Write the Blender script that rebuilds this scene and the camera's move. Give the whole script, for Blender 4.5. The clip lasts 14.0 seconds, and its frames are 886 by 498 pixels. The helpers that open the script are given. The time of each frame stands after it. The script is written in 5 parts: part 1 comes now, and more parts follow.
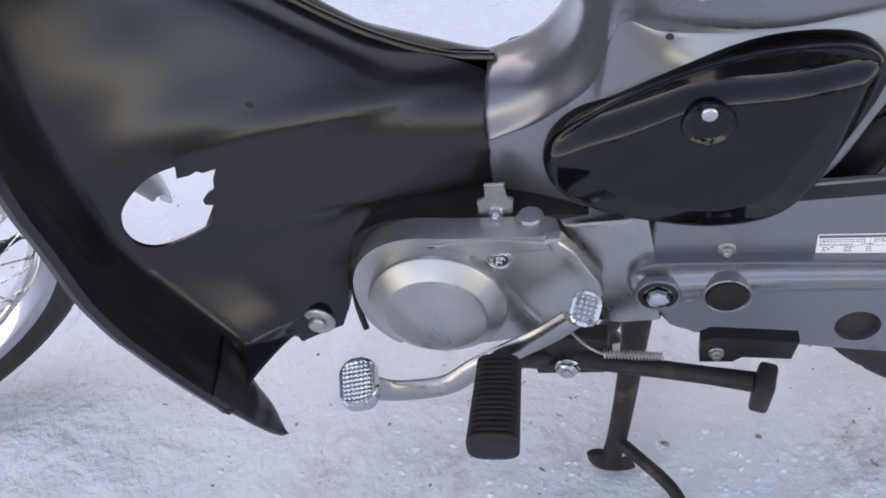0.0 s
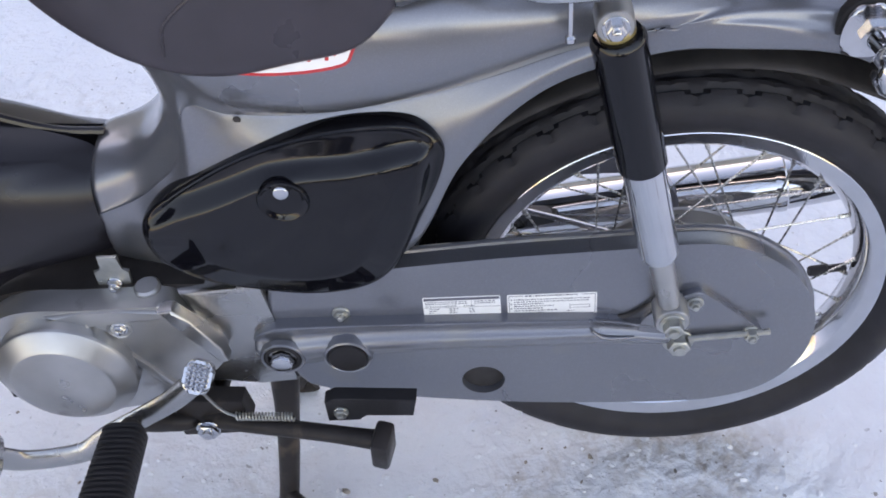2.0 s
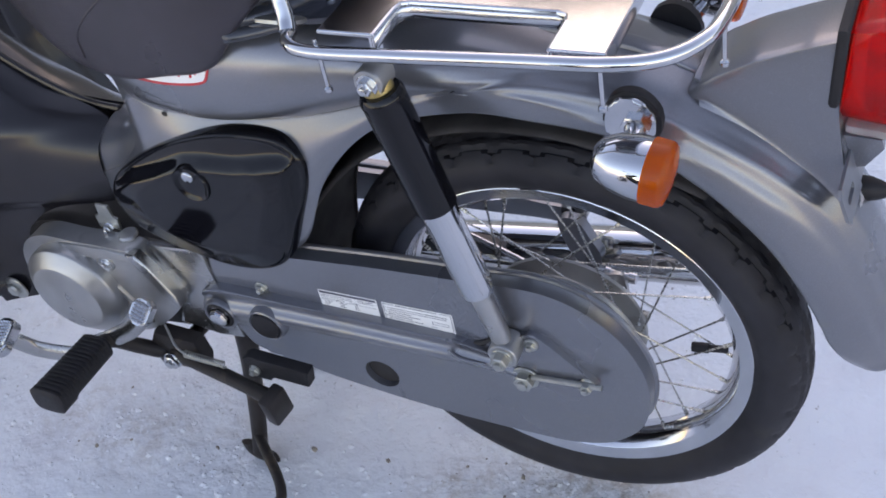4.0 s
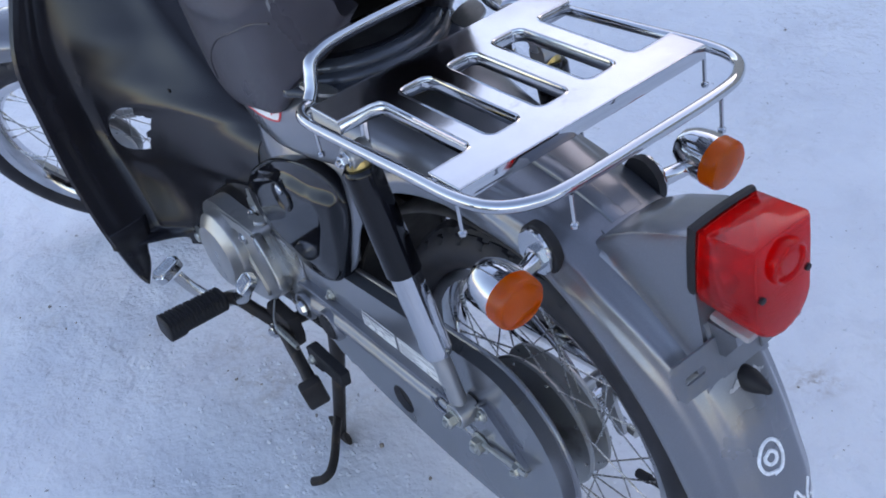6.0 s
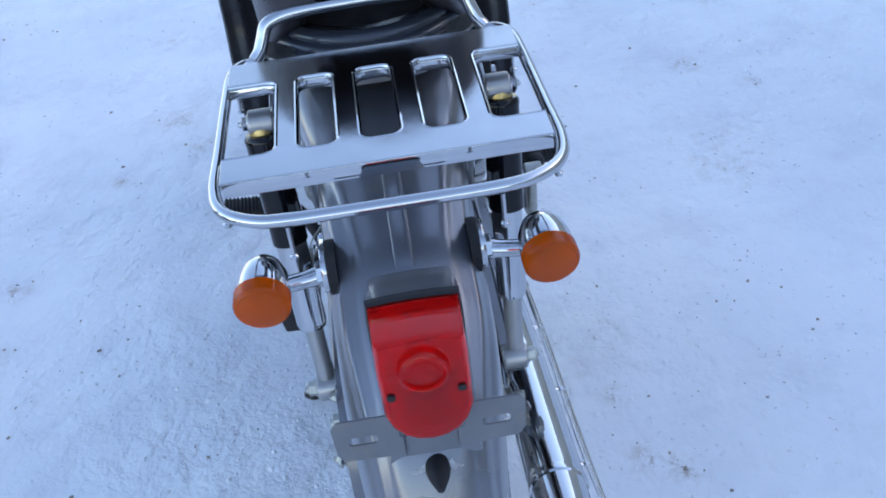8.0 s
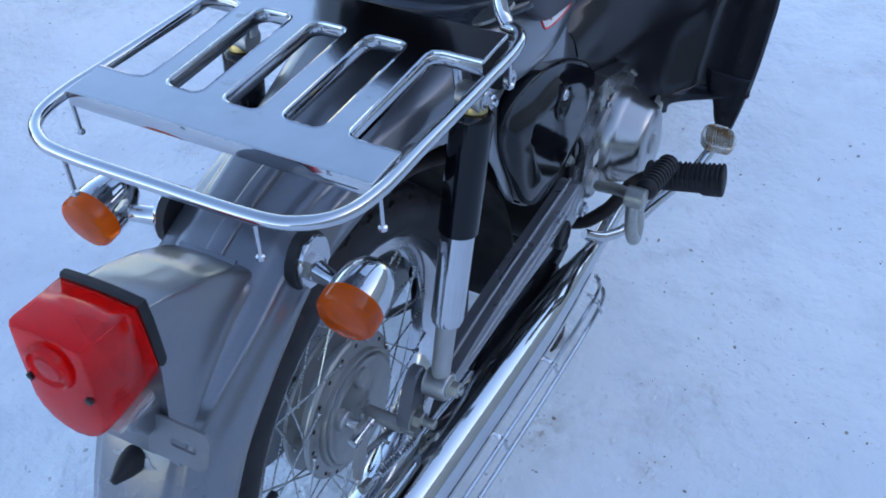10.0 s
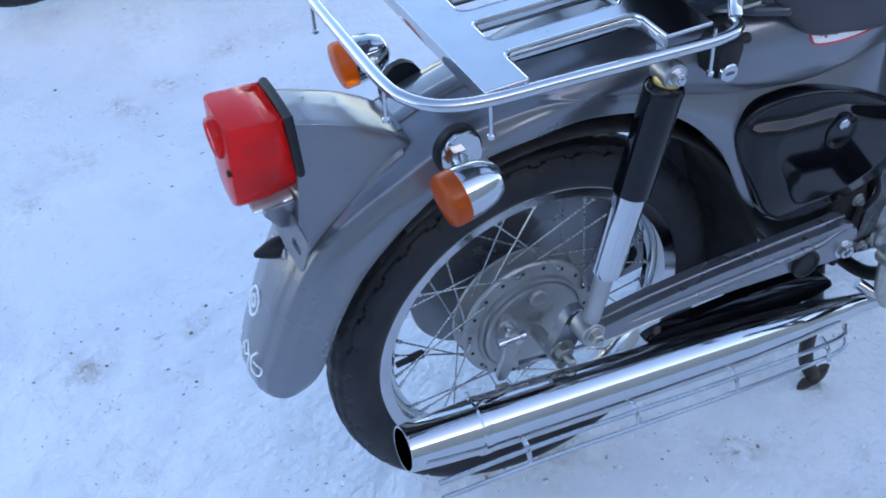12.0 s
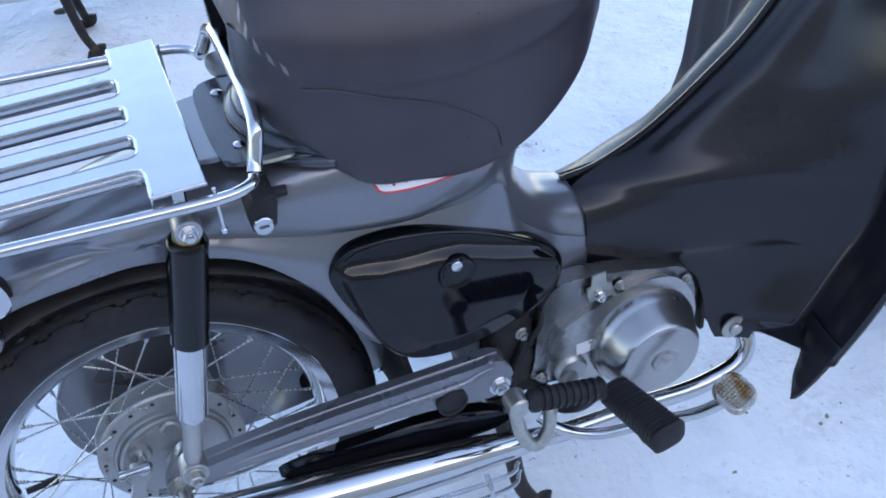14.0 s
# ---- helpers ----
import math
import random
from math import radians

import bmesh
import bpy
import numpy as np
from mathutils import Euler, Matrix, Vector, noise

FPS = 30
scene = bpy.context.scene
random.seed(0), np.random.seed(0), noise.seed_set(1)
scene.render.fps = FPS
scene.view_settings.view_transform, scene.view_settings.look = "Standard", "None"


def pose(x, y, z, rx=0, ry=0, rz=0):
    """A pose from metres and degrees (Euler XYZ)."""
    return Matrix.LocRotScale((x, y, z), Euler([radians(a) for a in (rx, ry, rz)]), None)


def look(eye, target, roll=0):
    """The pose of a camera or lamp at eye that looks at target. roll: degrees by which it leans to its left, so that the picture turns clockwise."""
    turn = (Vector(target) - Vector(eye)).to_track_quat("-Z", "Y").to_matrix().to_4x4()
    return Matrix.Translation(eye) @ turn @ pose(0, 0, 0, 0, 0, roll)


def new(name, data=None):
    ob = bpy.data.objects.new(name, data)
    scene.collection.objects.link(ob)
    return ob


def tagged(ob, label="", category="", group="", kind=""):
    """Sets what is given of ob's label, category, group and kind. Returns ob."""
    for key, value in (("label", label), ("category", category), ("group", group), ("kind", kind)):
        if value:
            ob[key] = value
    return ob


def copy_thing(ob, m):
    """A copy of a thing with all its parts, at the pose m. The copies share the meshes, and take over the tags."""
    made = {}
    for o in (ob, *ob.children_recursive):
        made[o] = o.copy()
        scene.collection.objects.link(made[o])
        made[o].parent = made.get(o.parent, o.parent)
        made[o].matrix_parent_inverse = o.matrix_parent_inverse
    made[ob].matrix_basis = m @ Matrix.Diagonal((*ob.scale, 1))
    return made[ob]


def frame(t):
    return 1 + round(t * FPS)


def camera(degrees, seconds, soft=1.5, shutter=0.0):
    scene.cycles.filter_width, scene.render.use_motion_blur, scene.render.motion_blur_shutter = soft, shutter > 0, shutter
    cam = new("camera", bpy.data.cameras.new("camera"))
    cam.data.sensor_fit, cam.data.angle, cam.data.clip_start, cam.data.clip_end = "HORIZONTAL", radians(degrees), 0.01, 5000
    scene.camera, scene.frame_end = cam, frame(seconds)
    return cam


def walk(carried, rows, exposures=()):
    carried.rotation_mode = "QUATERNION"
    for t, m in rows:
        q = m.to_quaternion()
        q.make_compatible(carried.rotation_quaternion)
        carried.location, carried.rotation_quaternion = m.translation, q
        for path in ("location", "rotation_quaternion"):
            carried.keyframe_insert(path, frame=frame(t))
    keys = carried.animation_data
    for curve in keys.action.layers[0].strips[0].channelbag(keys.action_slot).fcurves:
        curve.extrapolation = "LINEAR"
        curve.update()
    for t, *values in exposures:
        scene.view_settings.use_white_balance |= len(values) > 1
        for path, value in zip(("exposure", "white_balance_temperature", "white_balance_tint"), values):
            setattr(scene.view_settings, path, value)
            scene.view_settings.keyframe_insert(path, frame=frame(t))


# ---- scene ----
cam = camera(45.1, 14.0, 1.8)
PATH = [
    (0, look((-0.401, -0.755, 1.021), (-0.729, 0.621, -0.393), -10.5)),
    (0.5, look((-0.36, -0.769, 1.028), (-0.578, 0.669, -0.344), -7.1)),
    (1, look((-0.289, -0.766, 1.045), (-0.457, 0.697, -0.31), -6.1)),
    (1.5, look((-0.23, -0.759, 1.045), (-0.333, 0.7, -0.318), -5.0)),
    (2, look((-0.153, -0.721, 1.05), (-0.285, 0.679, -0.373), -6.2)),
    (2.5, look((-0.04, -0.677, 1.044), (-0.336, 0.671, -0.404), -8.8)),
    (2.7, look((0.004, -0.654, 1.041), (-0.378, 0.664, -0.414), -10.2)),
    (4.8, look((0.545, -0.747, 1.118), (-0.521, 0.448, -0.08), -12.3)),
    (5, look((0.6, -0.73, 1.118), (-0.541, 0.425, -0.051), -12.1)),
    (5.5, look((0.666, -0.648, 1.131), (-0.613, 0.38, -0.013), -12.1)),
    (6, look((0.705, -0.518, 1.156), (-0.688, 0.309, -0.017), -12.5)),
    (6.5, look((0.787, -0.398, 1.141), (-0.716, 0.211, -0.03), -12.2)),
    (7, look((0.855, -0.264, 1.128), (-0.719, 0.145, -0.036), -11.6)),
    (7.5, look((0.882, -0.126, 1.135), (-0.725, 0.105, -0.032), -10.0)),
    (8, look((0.883, 0.004, 1.166), (-0.727, 0.071, -0.019), -7.6)),
    (8.2, look((0.876, 0.065, 1.164), (-0.731, 0.051, -0.026), -7.1)),
    (10.3, look((0.551, 0.529, 1.161), (-0.588, -0.411, -0.188), -4.4)),
    (10.5, look((0.514, 0.564, 1.159), (-0.478, -0.527, -0.193), -6.3)),
    (11, look((0.434, 0.613, 1.154), (-0.224, -0.705, -0.198), -8.5)),
    (11.5, look((0.429, 0.676, 1.163), (-0.147, -0.671, -0.198), -5.4)),
    (12, look((0.441, 0.795, 1.175), (-0.152, -0.589, -0.141), -3.8)),
    (12.5, look((0.358, 0.882, 1.201), (-0.2, -0.567, -0.059), -4.6)),
    (13, look((0.216, 0.966, 1.211), (-0.265, -0.561, 0.012), -6.8)),
    (13.5, look((0.086, 0.958, 1.21), (-0.388, -0.566, 0.004), -6.8)),
    (14, look((-0.062, 0.908, 1.212), (-0.537, -0.566, -0.054), -5.7)),
]
walk(cam, PATH, [(0.0, 2.15, 9200, 26), (2.7, 2.1, 8800, 26), (5.0, 1.62, 8000, 24), (5.7, 1.64, 7500, 22), (6.5, 1.57, 6900, 20), (7.0, 1.70, 6800, 18), (8.2, 1.7, 6450, 15), (10.3, 1.65, 6150, 14), (10.6, 1.7, 6200, 14), (11.0, 1.95, 6450, 14), (11.5, 1.85, 6200, 14), (12.5, 1.82, 6250, 15), (13.0, 1.8, 6250, 15), (14.0, 2.08, 6750, 17)])

# ---- world and sun ----
world = bpy.data.worlds.new("winter_sky")
scene.world = world
world.use_nodes = True
wn, wl = world.node_tree.nodes, world.node_tree.links
wn.clear()
w_out, w_bg, w_sky = wn.new("ShaderNodeOutputWorld"), wn.new("ShaderNodeBackground"), wn.new("ShaderNodeTexSky")
w_sky.sky_type, w_sky.sun_disc = "NISHITA", False
w_sky.sun_elevation, w_sky.sun_rotation = radians(22), radians(-14.5)
w_sky.air_density, w_sky.dust_density, w_sky.ozone_density = 1.0, 1.0, 1.0
w_bg.inputs["Strength"].default_value = 0.15
wl.new(w_sky.outputs[0], w_bg.inputs[0])
wl.new(w_bg.outputs[0], w_out.inputs[0])

sun = new("sun", bpy.data.lights.new("sun", "SUN"))
sun.data.energy, sun.data.angle, sun.data.color = 3.0, radians(0.5), (1.0, 0.9, 0.78)
sun.matrix_world = look((-2.2, 8.5, 3.55), (0, 0, 0))


# ---- materials ----
def mat(name, col, rough=0.5, metal=0.0, coat=0.0, spread=0.0, scale=40.0, bump=0.0, bump_scale=300.0, rough_var=0.0, dirt=None, dirt_at=0.62, dirt_scale=9.0, flake=0.0, spec=0.5):
    """Principled surface with two scales of tone, fine relief and optional dirt in patches."""
    m = bpy.data.materials.new(name)
    m.use_nodes = True
    nt = m.node_tree
    b = nt.nodes["Principled BSDF"]
    b.inputs["Base Color"].default_value = (*col, 1)
    b.inputs["Roughness"].default_value = rough
    b.inputs["Metallic"].default_value = metal
    b.inputs["Coat Weight"].default_value = coat
    b.inputs["Specular IOR Level"].default_value = spec
    b.inputs["Coat Roughness"].default_value = 0.06
    co = nt.nodes.new("ShaderNodeTexCoord")

    def noise_of(s, detail=4.0):
        n = nt.nodes.new("ShaderNodeTexNoise")
        n.inputs["Scale"].default_value, n.inputs["Detail"].default_value = s, detail
        nt.links.new(co.outputs["Object"], n.inputs["Vector"])
        return n.outputs["Fac"]

    def mix(fac, a, c):
        x = nt.nodes.new("ShaderNodeMix")
        x.data_type = "RGBA"
        nt.links.new(fac, x.inputs[0])
        for sock, v in ((x.inputs[6], a), (x.inputs[7], c)):
            if isinstance(v, tuple):
                sock.default_value = (*v, 1)
            else:
                nt.links.new(v, sock)
        return x.outputs[2]

    def ramp(src, lo, hi):
        r = nt.nodes.new("ShaderNodeMapRange")
        r.inputs[1].default_value, r.inputs[2].default_value = lo, hi
        nt.links.new(src, r.inputs[0])
        return r.outputs[0]

    colour = None
    if spread:
        a = tuple(max(0.0, c * (1 - spread)) for c in col)
        d = tuple(min(1.0, c * (1 + spread)) for c in col)
        colour = mix(ramp(noise_of(scale), 0.3, 0.7), a, d)
    if flake:
        f = tuple(min(1.0, c * (1 + flake)) for c in col)
        colour = mix(ramp(noise_of(1800.0, 0.0), 0.55, 0.75), colour if colour else col, f)
    if dirt:
        colour = mix(ramp(noise_of(dirt_scale, 8.0), dirt_at, dirt_at + 0.12), colour if colour else col, dirt)
    if colour:
        nt.links.new(colour, b.inputs["Base Color"])
    if rough_var:
        r = nt.nodes.new("ShaderNodeMapRange")
        r.inputs[1].default_value, r.inputs[2].default_value = 0.3, 0.7
        r.inputs[3].default_value, r.inputs[4].default_value = max(0.0, rough - rough_var), min(1.0, rough + rough_var)
        nt.links.new(noise_of(scale * 0.6, 6.0), r.inputs[0])
        nt.links.new(r.outputs[0], b.inputs["Roughness"])
    if bump:
        n = nt.nodes.new("ShaderNodeBump")
        n.inputs["Strength"].default_value, n.inputs["Distance"].default_value = bump, 0.001
        nt.links.new(noise_of(bump_scale), n.inputs["Height"])
        nt.links.new(n.outputs[0], b.inputs["Normal"])
    return m


PAINT = mat("grey_metallic_paint", (0.172, 0.178, 0.200), 0.30, 0.62, 0.8, 0.06, 6.0, 0.03, 900.0, 0.05, flake=0.25, dirt=(0.20, 0.198, 0.20), dirt_at=0.62, dirt_scale=14.0)
PAINT.node_tree.nodes["Principled BSDF"].inputs["Coat Roughness"].default_value = 0.11
SHIELD = mat("dark_plastic", (0.011, 0.010, 0.013), 0.22, 0.0, 0.0, 0.2, 20.0, 0.03, 500.0, 0.05, spec=0.46)
GLOSS = mat("black_gloss_paint", (0.004, 0.004, 0.006), 0.07, 0.0, 0.0, 0.2, 15.0, 0.0, 300.0, 0.03, spec=0.36)
VINYL = mat("seat_vinyl", (0.034, 0.029, 0.037), 0.33, 0.0, 0.0, 0.15, 25.0, 0.30, 1300.0, 0.06, spec=0.5)
CHROME = mat("chrome", (0.55, 0.56, 0.58), 0.06, 1.0, 0.0, 0.03, 30.0, 0.0, 300.0, 0.03)
CHROME_WORN = mat("worn_chrome", (0.52, 0.53, 0.55), 0.14, 1.0, 0.0, 0.06, 60.0, 0.05, 700.0, 0.07)
CHROME_DULL = mat("dulled_chrome", (0.52, 0.53, 0.55), 0.13, 1.0, 0.0, 0.05, 25.0, 0.04, 500.0, 0.06, dirt=(0.33, 0.32, 0.31), dirt_at=0.66, dirt_scale=30.0)
ALLOY = mat("cast_aluminium", (0.42, 0.415, 0.41), 0.34, 0.85, 0.0, 0.08, 30.0, 0.12, 900.0, 0.08, dirt=(0.22, 0.20, 0.185), dirt_at=0.62, dirt_scale=22.0)
ALLOY_CLEAR = mat("lacquered_aluminium", (0.40, 0.395, 0.39), 0.24, 0.95, 0.0, 0.05, 18.0, 0.05, 900.0, 0.06)
# aluminium with the dark reflections of its surroundings put into the base colour
ALLOY_DARKENED = mat("darkened_aluminium", (0.24, 0.24, 0.245), 0.28, 0.9, 0.0, 0.1, 25.0, 0.08, 700.0, 0.08)
CAST_MATT = mat("matt_cast_alloy", (0.38, 0.38, 0.375), 0.42, 0.75, 0.0, 0.10, 26.0, 0.14, 800.0, 0.08, dirt=(0.19, 0.18, 0.165), dirt_at=0.58, dirt_scale=20.0)
SPOKE = mat("spoke_wire", (0.44, 0.44, 0.43), 0.27, 0.9, 0.0, 0.2, 60.0, 0.0, 300.0, 0.1)
RIM = mat("rim_metal", (0.56, 0.57, 0.60), 0.07, 1.0, 0.0, 0.05, 40.0, 0.04, 600.0, 0.06)
ZINC = mat("zinc_plate", (0.42, 0.42, 0.39), 0.34, 0.9, 0.0, 0.12, 120.0, 0.06, 900.0, 0.08)
STEEL_BLACK = mat("black_steel", (0.025, 0.021, 0.020), 0.45, 0.1, 0.0, 0.3, 40.0, 0.15, 500.0, 0.1, dirt=(0.075, 0.055, 0.042), dirt_at=0.60, dirt_scale=30.0, spec=0.25)
RUBBER = mat("rubber", (0.016, 0.015, 0.017), 0.55, 0.0, 0.0, 0.2, 60.0, 0.3, 900.0, 0.06, spec=0.3)
TYRE = mat("tyre_rubber", (0.020, 0.019, 0.023), 0.55, 0.0, 0.0, 0.25, 35.0, 0.3, 700.0, 0.06, dirt=(0.035, 0.032, 0.030), dirt_at=0.62, dirt_scale=18.0, spec=0.32)
BRASS = mat("yellow_zinc", (0.55, 0.42, 0.18), 0.32, 0.9, 0.0, 0.15, 200.0)
LABEL = mat("label_white", (0.80, 0.80, 0.79), 0.6, 0.0, 0.0, 0.03, 60.0)
INK = mat("label_ink", (0.10, 0.10, 0.13), 0.6)
RED_INK = mat("red_print", (0.62, 0.045, 0.05), 0.4)
CHALK = mat("white_paint_pen", (0.75, 0.77, 0.80), 0.7, 0.0, 0.0, 0.15, 300.0)
PAN = mat("dark_seat_pan", (0.045, 0.050, 0.062), 0.20, 0.2, 0.3, 0.2, 20.0, 0.02, 300.0, 0.06)
PRINT = mat("silver_print", (0.20, 0.20, 0.21), 0.5, 0.2)
BRACKET = mat("dull_grey_paint", (0.150, 0.158, 0.178), 0.42, 0.25, 0.0, 0.1, 30.0, 0.05, 600.0, 0.08, dirt=(0.19, 0.18, 0.17), dirt_at=0.62, dirt_scale=25.0)
RUSTED = mat("rusting_chrome", (0.46, 0.43, 0.38), 0.26, 0.85, 0.0, 0.1, 60.0, 0.05, 700.0, 0.08, dirt=(0.30, 0.19, 0.09), dirt_at=0.47, dirt_scale=70.0)
PRIMER = mat("worn_primer", (0.42, 0.42, 0.43), 0.7, 0.0, 0.0, 0.25, 120.0)
# black of inner parts; in holes and gaps it paints their shade
INSIDE = mat("inner_and_shade_black", (0.045, 0.042, 0.042), 0.8, 0.0, 0.0, 0.3, 30.0, 0.2, 300.0, spec=0.1)


def lens_material(name, col, rough, glow, milk):
    """Tinted lamp plastic: clear with a little scatter inside."""
    m = bpy.data.materials.new(name)
    m.use_nodes = True
    nt = m.node_tree
    b = nt.nodes["Principled BSDF"]
    b.inputs["Base Color"].default_value = (*col, 1)
    b.inputs["Roughness"].default_value = rough
    b.inputs["IOR"].default_value = 1.45
    b.inputs["Specular IOR Level"].default_value = 0.5
    b.inputs["Transmission Weight"].default_value = glow
    co, wv, bp = nt.nodes.new("ShaderNodeTexCoord"), nt.nodes.new("ShaderNodeTexWave"), nt.nodes.new("ShaderNodeBump")
    wv.inputs["Scale"].default_value = 90.0
    wv.bands_direction = "Z"
    bp.inputs["Strength"].default_value, bp.inputs["Distance"].default_value = 0.04, 0.001
    nt.links.new(co.outputs["Object"], wv.inputs["Vector"])
    nt.links.new(wv.outputs["Fac"], bp.inputs["Height"])
    nt.links.new(bp.outputs[0], b.inputs["Normal"])
    tr, mx = nt.nodes.new("ShaderNodeBsdfTranslucent"), nt.nodes.new("ShaderNodeMixShader")
    tr.inputs["Color"].default_value = (*col, 1)
    mx.inputs[0].default_value = milk
    nt.links.new(b.outputs[0], mx.inputs[1])
    nt.links.new(tr.outputs[0], mx.inputs[2])
    nt.links.new(mx.outputs[0], nt.nodes["Material Output"].inputs["Surface"])
    return m


RED_LENS = lens_material("red_lens", (1.0, 0.052, 0.042), 0.08, 0.97, 0.28)
AMBER_LENS = lens_material("amber_lens", (1.0, 0.215, 0.005), 0.06, 0.80, 0.34)
GLASS = lens_material("clear_plastic", (0.9, 0.9, 0.9), 0.08, 0.75, 0.10)


def snow_material():
    m = bpy.data.materials.new("trodden_snow")
    m.use_nodes = True
    nt = m.node_tree
    L = nt.links.new
    b = nt.nodes["Principled BSDF"]
    b.inputs["Roughness"].default_value = 0.65
    b.inputs["Specular IOR Level"].default_value = 0.3
    b.inputs["Subsurface Weight"].default_value = 0.0
    co = nt.nodes.new("ShaderNodeTexCoord")

    def nz(s, d=6.0, r=0.55, w=0.0):
        n = nt.nodes.new("ShaderNodeTexNoise")
        n.inputs["Scale"].default_value, n.inputs["Detail"].default_value, n.inputs["Roughness"].default_value, n.inputs["Distortion"].default_value = s, d, r, w
        L(co.outputs["Object"], n.inputs["Vector"])
        return n.outputs["Fac"]

    def rng(src, lo, hi, a=0.0, c=1.0):
        r = nt.nodes.new("ShaderNodeMapRange")
        for i, v in enumerate((lo, hi, a, c)):
            r.inputs[i + 1].default_value = v
        L(src, r.inputs[0])
        return r.outputs[0]

    def math_(op, a, c):
        n = nt.nodes.new("ShaderNodeMath")
        n.operation = op
        for i, v in enumerate((a, c)):
            if isinstance(v, float):
                n.inputs[i].default_value = v
            else:
                L(v, n.inputs[i])
        return n.outputs[0]

    def mix(fac, a, c):
        x = nt.nodes.new("ShaderNodeMix")
        x.data_type = "RGBA"
        L(fac, x.inputs[0])
        for sock, v in ((x.inputs[6], a), (x.inputs[7], c)):
            if isinstance(v, tuple):
                sock.default_value = (*v, 1)
            else:
                L(v, sock)
        return x.outputs[2]

    at = nt.nodes.new("ShaderNodeAttribute")
    at.attribute_name = "dirt"
    dirt = at.outputs["Fac"]
    tone = mix(rng(nz(1.4, 4.0), 0.35, 0.65), (0.74, 0.765, 0.81), (0.86, 0.87, 0.885))
    tone = mix(math_("MULTIPLY", rng(nz(6.5, 6.0, 0.62), 0.50, 0.66), 0.40), tone, (0.66, 0.67, 0.71))
    # thin brown grime, denser where feet and wheels have been
    grime = math_("MULTIPLY", rng(nz(2.6, 8.0, 0.62), 0.56, 0.72), rng(nz(48.0, 5.0, 0.72), 0.44, 0.66))
    c1 = mix(math_("MULTIPLY", grime, 0.5), tone, (0.42, 0.36, 0.30))
    spot = math_("MULTIPLY", dirt, rng(nz(30.0, 5.0, 0.7, 0.6), 0.44, 0.64))
    c1 = mix(math_("MULTIPLY", spot, 0.75), c1, (0.34, 0.25, 0.17))
    core = math_("MULTIPLY", rng(dirt, 0.35, 0.9), rng(nz(75.0, 4.0, 0.6), 0.55, 0.66))
    c1 = mix(math_("MULTIPLY", core, 0.6), c1, (0.22, 0.165, 0.12))
    specks = math_("MULTIPLY", rng(nz(85.0, 2.0, 0.5), 0.70, 0.73), rng(nz(5.0, 3.0), 0.46, 0.6))
    c2 = mix(math_("MULTIPLY", specks, 0.75), c1, (0.18, 0.15, 0.13))
    L(c2, b.inputs["Base Color"])
    # trodden lumps in patches, smooth packed snow between them
    lumpy = rng(nz(2.2, 3.0, 0.5), 0.38, 0.62, 0.40, 1.0)
    h = math_("ADD", math_("MULTIPLY", nz(5.0, 2.0, 0.5), 1.1), math_("MULTIPLY", math_("MULTIPLY", nz(20.0, 3.0, 0.5, 0.3), lumpy), 1.2))
    h = math_("ADD", h, math_("MULTIPLY", math_("MULTIPLY", nz(70.0, 3.0, 0.55), lumpy), 0.5))
    bp = nt.nodes.new("ShaderNodeBump")
    bp.inputs["Strength"].default_value, bp.inputs["Distance"].default_value = 0.85, 0.016
    L(h, bp.inputs["Height"])
    L(bp.outputs[0], b.inputs["Normal"])
    return m


SNOW = snow_material()
CRUMB = mat("dirty_ice", (0.30, 0.26, 0.22), 0.8, 0.0, 0.0, 0.5, 90.0, 0.4, 400.0)


# ---- mesh helpers ----
def spline(pts, n, closed=False):
    """Smooth curve through pts (tuples of any length), n samples in all."""
    p = [np.array(q, float) for q in pts]
    k = len(p)
    out = []
    spans = k if closed else k - 1
    for i in range(n):
        u = i / n * spans if closed else i / (n - 1) * spans
        s = min(int(u), spans - 1)
        f = u - s
        g = (lambda j: p[j % k]) if closed else (lambda j: p[min(max(j, 0), k - 1)])
        a, b, c, d = g(s - 1), g(s), g(s + 1), g(s + 2)
        if not closed and s == 0:
            a = 2 * b - c
        if not closed and s == spans - 1:
            d = 2 * c - b
        out.append(0.5 * (2 * b + (c - a) * f + (2 * a - 5 * b + 4 * c - d) * f * f + (3 * b - a - 3 * c + d) * f ** 3))
    return out


def finish(bm):
    bmesh.ops.recalc_face_normals(bm, faces=bm.faces[:])
    return bm


def settle(ob):
    """Keeps broad flat faces flat beside their rounded edges."""
    if any(len(p.vertices) > 6 for p in ob.data.polygons):
        wn_ = ob.modifiers.new("normals", "WEIGHTED_NORMAL")
        wn_.keep_sharp = True
    return ob


def part(name, bm, material, parent=None, label="", angle=38, thick=0.0):
    """Links a bmesh as one mesh object under a thing or a part."""
    me = bpy.data.meshes.new(name)
    bm.to_mesh(me)
    bm.free()
    me.materials.append(material)
    for poly in me.polygons:
        poly.use_smooth = True
    me.set_sharp_from_angle(angle=radians(angle))
    ob = new(name, me)
    ob.parent = parent
    if label:
        tagged(ob, label)
    if thick:
        sol = ob.modifiers.new("thickness", "SOLIDIFY")
        sol.thickness, sol.offset = thick, -1
        return ob
    return settle(ob)


